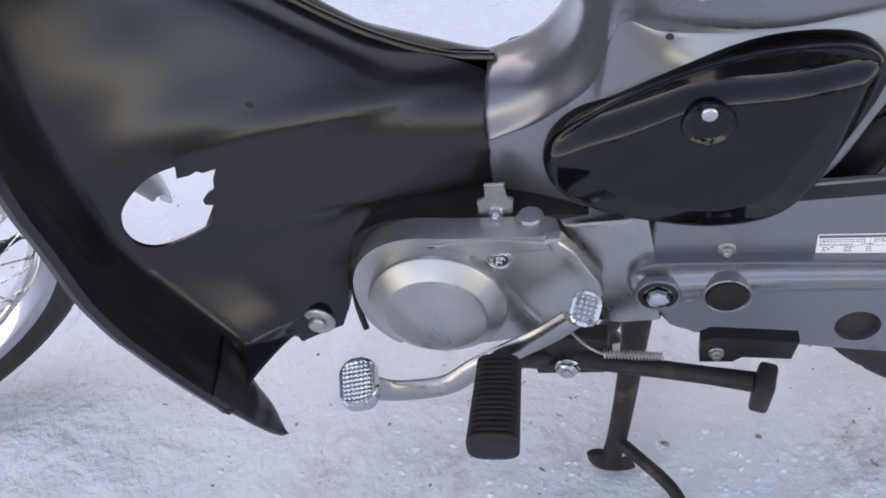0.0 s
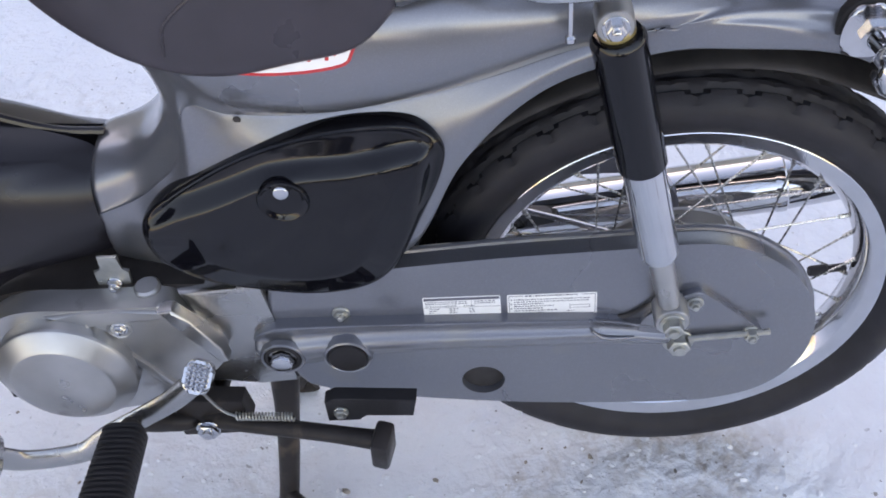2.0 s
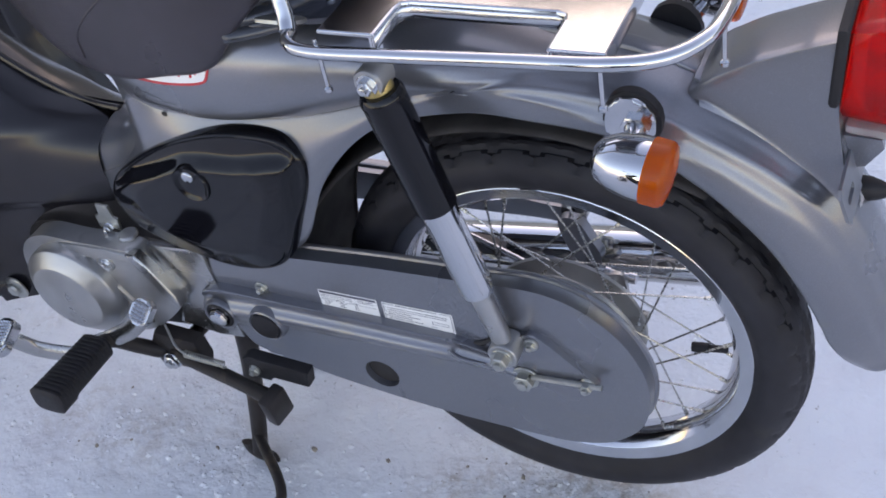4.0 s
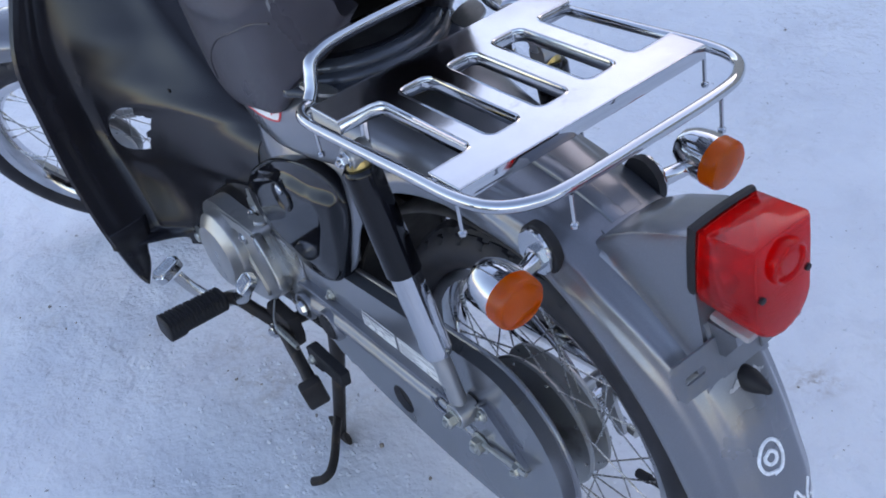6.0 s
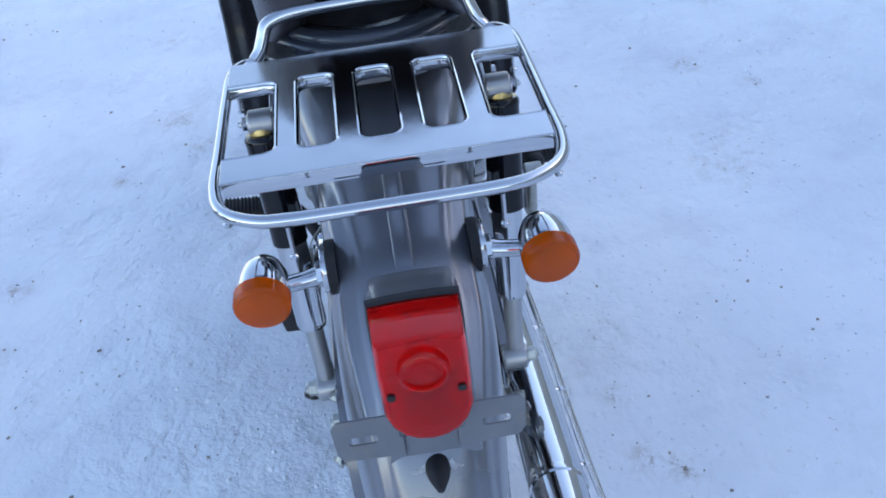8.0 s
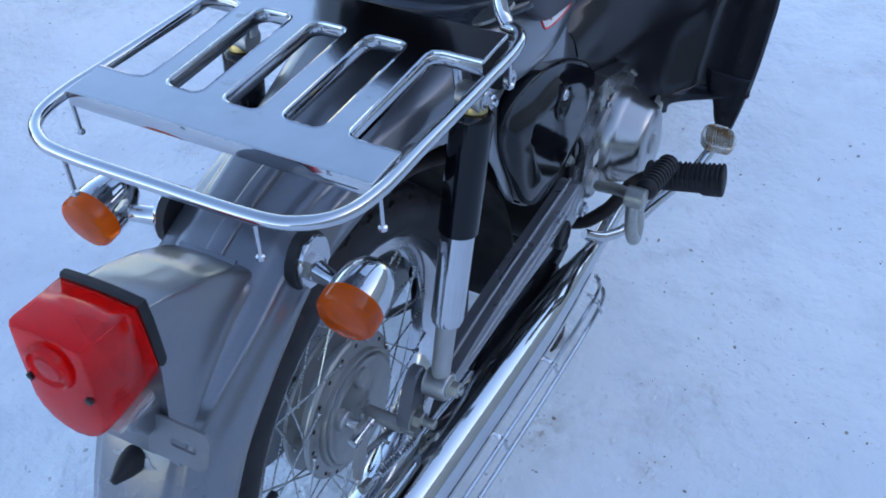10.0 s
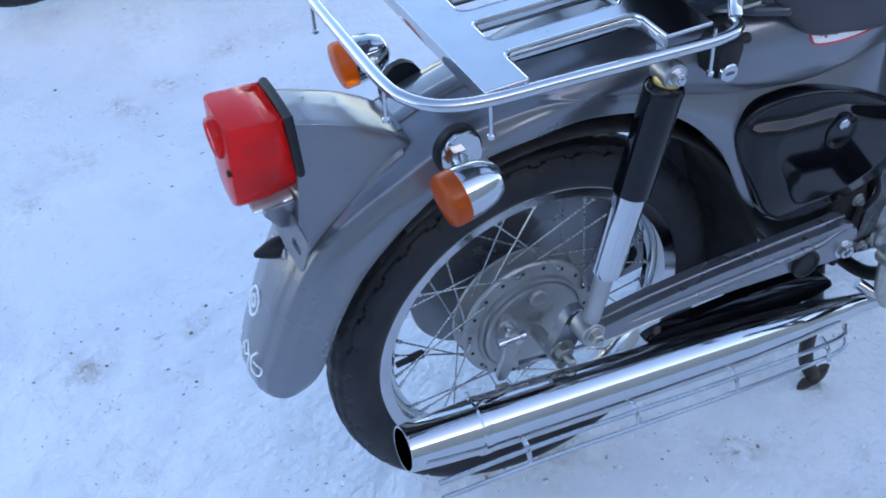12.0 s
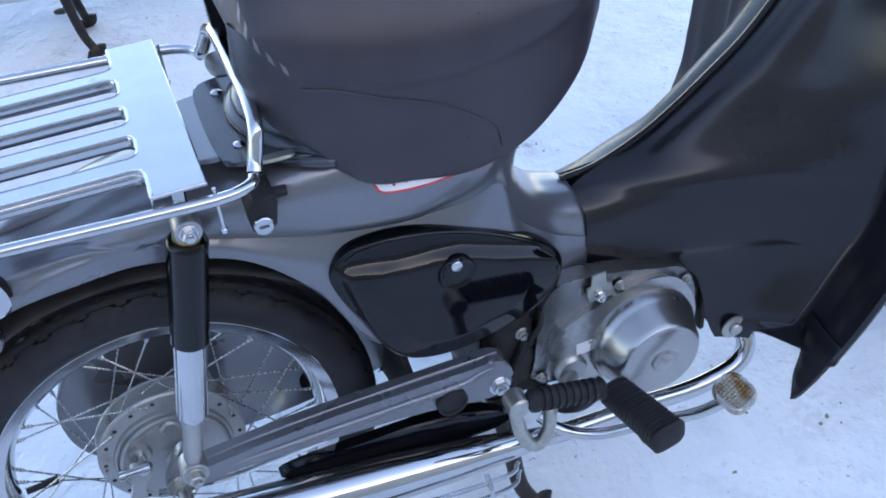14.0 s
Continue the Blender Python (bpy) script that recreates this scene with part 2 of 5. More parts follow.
def loft(bm, rings, closed=True, caps=False):
    vs = [[bm.verts.new(tuple(v)) for v in r] for r in rings]
    n = len(vs[0])
    for a, b in zip(vs, vs[1:]):
        for i in range(n if closed else n - 1):
            j = (i + 1) % n
            bm.faces.new((a[i], a[j], b[j], b[i]))
    if caps:
        bm.faces.new(vs[0])
        bm.faces.new(vs[-1])
    return bm


def tube(pts, r, seg=10, n=0, bm=None, flat=1.0, closed=False):
    """A round bar along pts; n: samples of the smooth curve; r: one radius or one for each point; flat: squash across."""
    bm = bm or bmesh.new()
    rr = list(r) if isinstance(r, (list, tuple)) else [r] * len(pts)
    if n:
        both = spline([(*p, q) for p, q in zip(pts, rr)], n, closed)
        pts, rr = [Vector(b[:3]) for b in both], [float(b[3]) for b in both]
    else:
        pts = [Vector(p) for p in pts]
    rings, k = [], len(pts)
    up = None
    for i, p in enumerate(pts):
        a, b = (pts[i - 1], pts[(i + 1) % k]) if closed else (pts[max(i - 1, 0)], pts[min(i + 1, k - 1)])
        d = (b - a).normalized()
        if up is None:
            up = d.cross(Vector((0, 0, 1)) if abs(d.z) < 0.9 else Vector((0, 1, 0))).normalized()
        up = (up - d * up.dot(d)).normalized()
        side = d.cross(up)
        rings.append([p + rr[i] * (math.cos(t) * up + flat * math.sin(t) * side) for t in (2 * math.pi * j / seg for j in range(seg))])
    if closed:
        rings.append(rings[0])
    loft(bm, rings, True, not closed)
    if closed:
        bmesh.ops.remove_doubles(bm, verts=bm.verts[:], dist=1e-6)
    return finish(bm)


def facing(x, y, z, side):
    """Local x, y, z to the bike's x, z and outward (side -1: left, 1: right)."""
    return Matrix(((1, 0, 0, x), (0, 0, side, y), (0, 1, 0, z), (0, 0, 0, 1)))


def lathe(profile, m, seg=32, bm=None, cap=True):
    """profile: (radius, height) pairs turned about the local z."""
    bm = bm or bmesh.new()
    rings = [[m @ Vector((r * math.cos(t), r * math.sin(t), h)) for t in (2 * math.pi * i / seg for i in range(seg))] for r, h in profile]
    loft(bm, rings, True, cap)
    return finish(bm)


def slab(outline, h0, h1, m, bevel=0.0, segs=2, bm=None):
    """An outline in local x, y, raised from h0 to h1, edges rounded."""
    own = bmesh.new()
    lo = [own.verts.new((x, y, h0)) for x, y in outline]
    hi = [own.verts.new((x, y, h1)) for x, y in outline]
    own.faces.new(lo[::-1])
    top = own.faces.new(hi)
    k = len(outline)
    for i in range(k):
        own.faces.new((lo[i], lo[(i + 1) % k], hi[(i + 1) % k], hi[i]))
    if bevel:
        bmesh.ops.bevel(own, geom=list(top.edges), offset=bevel, segments=segs, profile=0.5, affect="EDGES", clamp_overlap=True)
    own.transform(m)
    finish(own)
    if bm is None:
        return own
    me = bpy.data.meshes.new("join")
    own.to_mesh(me)
    own.free()
    bm.from_mesh(me)
    bpy.data.meshes.remove(me)
    return bm


def box(sx, sy, sz, m, bevel=0.0, segs=2, bm=None):
    own = bmesh.new()
    bmesh.ops.create_cube(own, size=1.0)
    own.transform(Matrix.Diagonal((sx, sy, sz, 1)))
    if bevel:
        bmesh.ops.bevel(own, geom=own.edges[:], offset=bevel, segments=segs, profile=0.5, affect="EDGES", clamp_overlap=True)
    own.transform(m)
    finish(own)
    if bm is None:
        return own
    me = bpy.data.meshes.new("join")
    own.to_mesh(me)
    own.free()
    bm.from_mesh(me)
    bpy.data.meshes.remove(me)
    return bm


def rounded(x0, x1, y0, y1, r, n=5):
    """Rounded rectangle."""
    pts = []
    for cx, cy, a0 in ((x1 - r, y1 - r, 0), (x0 + r, y1 - r, 90), (x0 + r, y0 + r, 180), (x1 - r, y0 + r, 270)):
        pts += [(cx + r * math.cos(radians(a0 + 90 * k / n)), cy + r * math.sin(radians(a0 + 90 * k / n))) for k in range(n + 1)]
    return pts


def along(a, b):
    """A pose at a whose local z points to b, and the length."""
    a, b = Vector(a), Vector(b)
    return Matrix.Translation(a) @ (b - a).to_track_quat("Z", "Y").to_matrix().to_4x4(), (b - a).length


def bolt(x, y, z, side, r=0.006, h=0.006, washer=1.5, bm=None):
    """Hexagon head on a washer, facing out of the side."""
    m = facing(x, y, z, side)
    bm = bm or bmesh.new()
    if washer:
        lathe([(r * washer, 0), (r * washer, 0.0015), (r * washer - 0.0005, 0.002)], m, 20, bm)
    lathe([(r * 1.1, 0.002), (r * 1.1, h), (r * 0.95, h + 0.001)], m, 6, bm)
    return lathe([(r * 0.6, h + 0.001), (r * 0.55, h + 0.004), (r * 0.3, h + 0.0048)], m, 12, bm)


def empty(name, label, category, group=""):
    return tagged(new(name), label, category, group)


def node(name, parent, label=""):
    ob = new(name)
    ob.parent = parent
    if label:
        tagged(ob, label)
    return ob


def cut(ob, cutter_bm):
    """Takes the cutter's volume out of ob's mesh."""
    me = bpy.data.meshes.new("cutter")
    cutter_bm.to_mesh(me)
    cutter_bm.free()
    c = new("cutter", me)
    mod = ob.modifiers.new("cut", "BOOLEAN")
    mod.operation, mod.solver, mod.object = "DIFFERENCE", "EXACT", c
    bpy.context.view_layer.update()
    made = bpy.data.meshes.new_from_object(ob.evaluated_get(bpy.context.evaluated_depsgraph_get()))
    if not made.polygons:
        mod.solver = "FAST"
        bpy.context.view_layer.update()
        made = bpy.data.meshes.new_from_object(ob.evaluated_get(bpy.context.evaluated_depsgraph_get()))
    ob.modifiers.clear()
    old, ob.data = ob.data, made
    made.name = ob.name
    bpy.data.objects.remove(c)
    bpy.data.meshes.remove(me)
    bpy.data.meshes.remove(old)
    for poly in made.polygons:
        poly.use_smooth = True
    made.set_sharp_from_angle(angle=radians(35))
    return settle(ob)


# ---- ground ----
# trodden-in dirt: x, y, radius, strength
DIRT = [(-1.37, -.47, .05, .7), (-1.25, -.42, .045, .9), (-1.14, -.58, .03, .8), (-.79, -.74, .035, .9), (-.26, .28, .03, .7), (-.13, .30, .04, .9), (-.10, .34, .03, .9),
        (.03, .45, .045, .9), (-1.11, -.32, .05, .45), (.51, -.45, .045, 1.0), (.38, -.38, .04, .5), (-.26, .12, .04, 1.0), (.52, -.91, .05, .6), (.30, -1.16, .035, .9),
        (.27, -1.12, .03, .8), (.19, -1.19, .035, .9), (.04, -1.27, .05, .7), (.05, -1.63, .05, .7), (.26, .41, .035, .9), (-.90, -.16, .05, .5), (-.21, 1.38, .07, .7),
        (-.61, -.12, .09, .55), (-.74, -.10, .08, .5), (-.46, -.06, .08, .4), (.02, -.04, .10, .6), (.09, -.04, .08, .6), (-.05, .0, .07, .6), (-.14, -.05, .06, .45),
        (.33, -.47, .03, .8), (-1.26, .70, .04, .8), (-1.15, .82, .04, .7), (.20, .63, .06, .4), (-.17, -.07, .05, .5), (-.86, .10, .05, .4), (-.70, -.95, .03, .8), (-.77, -.92, .025, .6), (-.58, -.72, .03, .7)]


def relief(x, y):
    """Height of the trodden snow."""
    near = max(0.0, 1 - max(abs(x + 0.4), abs(y)) / 2.8)
    return (noise.noise((x * 2.1, y * 2.1, 0.3)) * 0.010 + noise.noise((x * 7.0, y * 7.0, 5.0)) * 0.006 + noise.noise((x * 19, y * 19, 9.0)) * 0.0032) * min(1.0, near * 3) - 0.003


def ground():
    bm = bmesh.new()
    lay = bm.verts.layers.float.new("dirt")
    far = [-900, -300, -90, -30, -12, -7, -4.5]
    ax = far + [round(-3 + i * 0.1, 3) for i in range(15)] + [round(-1.58 + i * 0.02, 3) for i in range(140)] + [1.3, 1.4, 1.6, 1.8, 2.0, 2.3, 2.6, 3] + [-v for v in far[::-1]]
    ay = far + [-3, -2.8, -2.6, -2.4, -2.2, -2.0] + [round(-1.9 + i * 0.02, 3) for i in range(171)] + [1.55, 1.65, 1.8, 2.0, 2.3, 2.6, 3] + [-v for v in far[::-1]]
    vs = {}
    for i, x in enumerate(ax):
        for j, y in enumerate(ay):
            v = vs[i, j] = bm.verts.new((x, y, relief(x, y)))
            d = 0.0
            if -1.6 < x < 1.3 and -1.9 < y < 1.6:
                for dx, dy, r, k in DIRT:
                    q = ((x - dx) ** 2 + (y - dy) ** 2) / (r * r * .55)
                    if q < 6:
                        d += k * math.exp(-q)
            v[lay] = min(1.0, d)
    for i in range(len(ax) - 1):
        for j in range(len(ay) - 1):
            bm.faces.new((vs[i, j], vs[i + 1, j], vs[i + 1, j + 1], vs[i, j + 1]))
    return tagged(part("ground", bm, SNOW, None, "", 180), "hard trodden white snow with grit and brown stains", "ground", kind="structure")


ground()

# unseen house wall, added so that the motorcycles stand in its shade
PLASTER = mat("grey_plaster", (0.34, 0.33, 0.31), 0.9, 0.0, 0.0, 0.15, 1.5, 0.5, 60.0, dirt=(0.24, 0.23, 0.21), dirt_at=0.56, dirt_scale=0.8)
tagged(part("wall_north", box(44, .35, 4.8, pose(-2, 6.2, 2.3), .02), PLASTER), "plain grey plastered wall, unseen, added to keep the sun off", "wall", kind="structure")

# ---- motorcycle ----
AX = 0.27   # height of the rear axle
bike = empty("motorcycle", "grey step-through motorcycle with black leg shield on its centre stand", "motorcycle")

# pressed frame: half sections from the lower edge over the shoulder to the ridge
BODY_RINGS = [
    [(-.512, .048, .375), (-.513, .052, .39), (-.514, .053, .41), (-.514, .052, .43), (-.514, .043, .457), (-.512, .024, .474), (-.511, 0, .479)],
    [(-.475, .056, .368), (-.476, .060, .39), (-.476, .061, .42), (-.475, .057, .45), (-.472, .044, .478), (-.470, .024, .490), (-.468, 0, .493)],
    [(-.450, .064, .362), (-.449, .069, .39), (-.448, .071, .43), (-.446, .065, .475), (-.444, .048, .507), (-.440, .027, .522), (-.438, 0, .526)],
    [(-.430, .073, .360), (-.427, .078, .40), (-.425, .080, .45), (-.420, .072, .505), (-.425, .056, .540), (-.431, .033, .556), (-.433, 0, .560)],
    [(-.400, .080, .360), (-.395, .085, .41), (-.395, .085, .48), (-.398, .079, .562), (-.402, .083, .592), (-.436, .064, .620), (-.450, 0, .632)],
    [(-.360, .083, .362), (-.355, .087, .42), (-.352, .088, .50), (-.364, .074, .551), (-.366, .100, .588), (-.412, .092, .648), (-.440, 0, .664)],
    [(-.300, .084, .372), (-.295, .087, .43), (-.290, .088, .505), (-.296, .070, .546), (-.292, .109, .585), (-.310, .096, .655), (-.330, 0, .675)],
    [(-.236, .084, .410), (-.228, .086, .46), (-.220, .086, .515), (-.219, .070, .557), (-.214, .106, .594), (-.210, .091, .655), (-.210, 0, .672)],
    [(-.190, .081, .496), (-.178, .082, .52), (-.166, .082, .548), (-.160, .070, .573), (-.154, .097, .606), (-.150, .082, .648), (-.150, 0, .662)],
    [(-.125, .077, .560), (-.116, .077, .570), (-.107, .077, .582), (-.103, .071, .592), (-.100, .086, .615), (-.100, .072, .640), (-.100, 0, .652)],
    [(-.042, .072, .584), (-.038, .073, .592), (-.034, .074, .601), (-.031, .074, .608), (-.030, .072, .619), (-.030, .055, .634), (-.030, 0, .641)],
    [(.018, .070, .584), (.022, .0715, .591), (.026, .0725, .599), (.028, .072, .606), (.030, .067, .616), (.031, .045, .626), (.032, 0, .630)],
]


def sheet(rings, across, length):
    """A pressed shell, both halves, from half sections that end on the middle plane."""
    half = [spline(r, across) for r in rings]
    cols = [spline([h[i] for h in half], length) for i in range(across)]
    bm = bmesh.new()
    full = []
    for k in range(length):
        left = [(c[k][0], -c[k][1], c[k][2]) for c in cols]
        right = [(c[k][0], c[k][1], c[k][2]) for c in cols[-2::-1]]
        full.append(left + right)
    loft(bm, full, False)
    return finish(bm)


# a crisp crease where the side panel meets the shoulder
for ring in BODY_RINGS:
    (x2, y2, z2), (x3, y3, z3), (x4, y4, z4) = ring[2:5]
    ring.insert(4, (x3 + (x4 - x3) * .16, y3 + (y4 - y3) * .22, z3 + (z4 - z3) * .10))
    ring.insert(3, (x3 + (x2 - x3) * .12, y3 + (y2 - y3) * .16, z3 + (z2 - z3) * .12))


def arc_ring(deg, pts):
    c, s = math.cos(radians(deg)), math.sin(radians(deg))
    return [(r * c, y, AX + r * s) for r, y in pts]


FENDER_RINGS = [arc_ring(86, [(.3135, .0705), (.322, .072), (.334, .0725), (.344, .067), (.356, .0455), (.3605, 0)])]
for deg, edge, top in ((72, .316, .361), (60, .308, .361)):
    FENDER_RINGS.append(arc_ring(deg, [(edge, .068), (edge + .012, .071), (top - .031, .069), (top - .014, .060), (top - .004, .034), (top, 0)]))
FENDER_RINGS.append(arc_ring(51, [(.302, .067), (.314, .070), (.330, .066), (.347, .054), (.357, .031), (.361, 0)]))
FENDER_RINGS.append(arc_ring(43, [(.297, .065), (.309, .067), (.3285, .0605), (.3460, .048), (.3565, .029), (.3605, 0)]))
FENDER_RINGS.append(arc_ring(34, [(.290, .063), (.302, .0635), (.3230, .056), (.3390, .045), (.3500, .027), (.3540, 0)]))
FENDER_RINGS.append(arc_ring(26, [(.286, .061), (.298, .061), (.3180, .054), (.3335, .043), (.3445, .026), (.3480, 0)]))
FENDER_RINGS.append(arc_ring(21, [(.285, .059), (.296, .0595), (.3160, .053), (.3325, .042), (.3440, .025), (.3480, 0)]))
FENDER_RINGS.append(arc_ring(16.5, [(.290, .055), (.300, .056), (.317, .047), (.333, .036), (.344, .021), (.3475, 0)]))
FENDER_RINGS.append(arc_ring(13, [(.299, .048), (.306, .048), (.318, .042), (.330, .032), (.339, .018), (.342, 0)]))
FENDER_RINGS.append(arc_ring(10.8, [(.310, .041), (.315, .041), (.322, .037), (.329, .029), (.335, .016), (.337, 0)]))
FENDER_RINGS.append(arc_ring(9.6, [(.322, .024), (.324, .0235), (.327, .021), (.330, .016), (.332, .009), (.333, 0)]))
for ring in FENDER_RINGS:   # as many points as the frame's sections, so that the two run into each other
    ring.insert(4, tuple((a + b) / 2 for a, b in zip(ring[3], ring[4])))
    (x2, y2, z2), (x3, y3, z3), (x4, y4, z4) = ring[2:5]
    ring.insert(4, (x3 + (x4 - x3) * .50, y3 + (y4 - y3) * .46, z3 + (z4 - z3) * .50))
    ring.insert(3, (x3 + (x2 - x3) * .50, y3 + (y2 - y3) * .46, z3 + (z2 - z3) * .50))
body_bm = sheet(BODY_RINGS[:-1] + FENDER_RINGS, 41, 190)
for v in body_bm.verts:   # the tail is bent a little to the left
    if v.co.x > .1:
        f = min(1.0, max(0.0, (62 - math.degrees(math.atan2(v.co.z - AX, v.co.x))) / 20))
        v.co.y -= .002 * f * f * (3 - 2 * f)
part("frame_body", body_bm, PAINT, bike, "grey metallic pressed steel frame with rear mudguard and chalk marks near its tip", 60, 0.003)


SPINE = [arc_ring(deg, [(.3575, .0095), (.3620, .0085), (.3632, .006), (.3636, 0)]) for deg in (88, 80, 72, 66, 62)]
part("fender_spine", sheet(SPINE, 12, 30), PAINT, bike, "raised rib along the mudguard", 60)

# black inner mudguard between the frame and the tyre
inner = []
for deg, w in ((56, .048), (78, .050), (100, .051), (122, .053), (140, .058), (158, .066), (178, .070), (194, .072)):
    c_, s_ = math.cos(radians(deg)), math.sin(radians(deg))
    inner.append([(r * c_, y, AX + r * s_) for r, y in ((.282, w), (.285, w), (.288, w - .005), (.291, w * .5), (.292, 0))])
part("inner_fender", sheet(inner, 14, 40), INSIDE, bike, "black inner mudguard", 60, 0.003)

# side covers
COVER = [(-.463, .443), (-.450, .467), (-.414, .493), (-.369, .518), (-.322, .535), (-.278, .544), (-.235, .545), (-.214, .536), (-.203, .517),
         (-.209, .488), (-.227, .446), (-.251, .396), (-.279, .372), (-.324, .364), (-.373, .371), (-.422, .386), (-.455, .411)]


CREASE = [(-.47, .438), (-.423, .4655), (-.377, .484), (-.346, .497), (-.318, .5015), (-.277, .504), (-.242, .511), (-.15, .520)]


def side_cover(s):
    rim = spline(COVER, 96, True)
    cx, cz = -.33, .455
    rings = [[(cx + (x - cx) * 0.985, s * .070, cz + (z - cz) * 0.985) for x, z in rim]]
    edge = [(1.0, -.016), (1.0, -.008), (.994, -.0045), (.985, -.002), (.972, .0008), (.955, .003), (.93, .0048)]
    edge += [(.93 - .03 * i, .0048 + .0062 * min(1.0, i / 9)) for i in range(1, 29)] + [(.06, .011)]
    xs, zs = [c[0] for c in CREASE], [c[1] for c in CREASE]
    for f, d in edge:
        ring = []
        for x, z in rim:
            px, pz = cx + (x - cx) * f, cz + (z - cz) * f
            over = max(pz - float(np.interp(px, xs, zs)), (px + .2265 - (pz - .50) * .20) * .9)
            u = min(1.0, max(0.0, over / .017))
            blend = min(1.0, (1 - f) * 14)
            ring.append((px, s * (.095 + d - blend * .0105 * u * u * (3 - 2 * u)), pz))
        rings.append(ring)
    bm = bmesh.new()
    loft(bm, rings, True, True)
    cov = part("side_cover", finish(bm), GLOSS, bike, "glossy black side cover", 50)
    m = facing(-.333, s * .096, .497, s)
    part("knob_cup", lathe([(.0215, -.006), (.0212, .0005), (.0200, .0022), (.0185, .0018), (.0160, -.0002), (.0110, -.0015), (.0, -.002)], facing(-.333, s * .1065, .4865, s), 36), GLOSS, cov, "shallow moulded cup below the screw", 50)
    part("cover_screw", lathe([(.0070, .000), (.0072, .0120), (.0062, .0138), (.005, .0144), (.0015, .0146)], m, 24), CHROME, cov, "chrome cover screw")


side_cover(-1)
side_cover(1)

# ---- leg shield ----
# level sections from the tunnel's rear: height, tunnel line, crease where side panel meets wing, outer edge
SHIELD_LEVELS = [
    (.248, [(-.6680, .104), (-.686, .113), (-.698, .120)], (-.701, .122), (-.703, .124)),
    (.262, [(-.6620, .101), (-.686, .112), (-.702, .122)], (-.707, .126), (-.711, .131)),
    (.272, [(-.6590, .099), (-.688, .111), (-.710, .125)], (-.728, .146), (-.734, .190)),
    (.277, [(-.6580, .098), (-.690, .110), (-.714, .125)], (-.747, .155), (-.738, .227)),
    (.290, [(-.6560, .095), (-.690, .108), (-.718, .124)], (-.754, .156), (-.744, .229)),
    (.320, [(-.6510, .090), (-.690, .101), (-.730, .118)], (-.772, .157), (-.761, .232)),
    (.350, [(-.6400, .082), (-.685, .094), (-.740, .114)], (-.788, .158), (-.777, .234)),
    (.375, [(-.6000, .068), (-.665, .086), (-.740, .112)], (-.801, .159), (-.790, .235)),
    (.392, [(-.5100, .052), (-.620, .076), (-.735, .111)], (-.809, .160), (-.798, .236)),
    (.430, [(-.5130, .053), (-.620, .071), (-.735, .107)], (-.821, .162), (-.811, .236)),
    (.460, [(-.5140, .042), (-.615, .064), (-.735, .102)], (-.826, .163), (-.816, .236)),
    (.478, [(-.5120, .015), (-.590, .049), (-.725, .096)], (-.828, .164), (-.818, .236)),
    (.500, [(-.5960, .000), (-.625, .038), (-.730, .088)], (-.830, .165), (-.821, .236)),
    (.530, [(-.6480, .000), (-.665, .036), (-.748, .080)], (-.834, .166), (-.825, .237)),
    (.565, [(-.6950, .000), (-.707, .036), (-.767, .074)], (-.838, .167), (-.828, .235)),
    (.600, [(-.7380, .000), (-.747, .036), (-.789, .070)], (-.842, .162), (-.832, .226)),
    (.650, [(-.7820, .000), (-.788, .036), (-.815, .068)], (-.849, .150), (-.839, .204)),
    (.700, [(-.8100, .000), (-.819, .036), (-.838, .068)], (-.857, .134), (-.847, .180)),
    (.770, [(-.8400, .000), (-.846, .036), (-.857, .068)], (-.869, .116), (-.860, .152)),
    (.820, [(-.8550, .000), (-.859, .034), (-.867, .062)], (-.878, .104), (-.871, .132)),
]
SHIELD_ROWS = []
for lz, inner_pts, (kx, ky), (ex_, ey_) in SHIELD_LEVELS:
    px_, py_ = inner_pts[-1]
    near = (kx + (px_ - kx) * .22, ky + (py_ - ky) * .30)
    SHIELD_ROWS.append((lz, inner_pts + [near, (kx, ky), (kx + (ex_ - kx) * .25 - .001, ky + (ey_ - ky) * .4), (ex_, ey_)]))


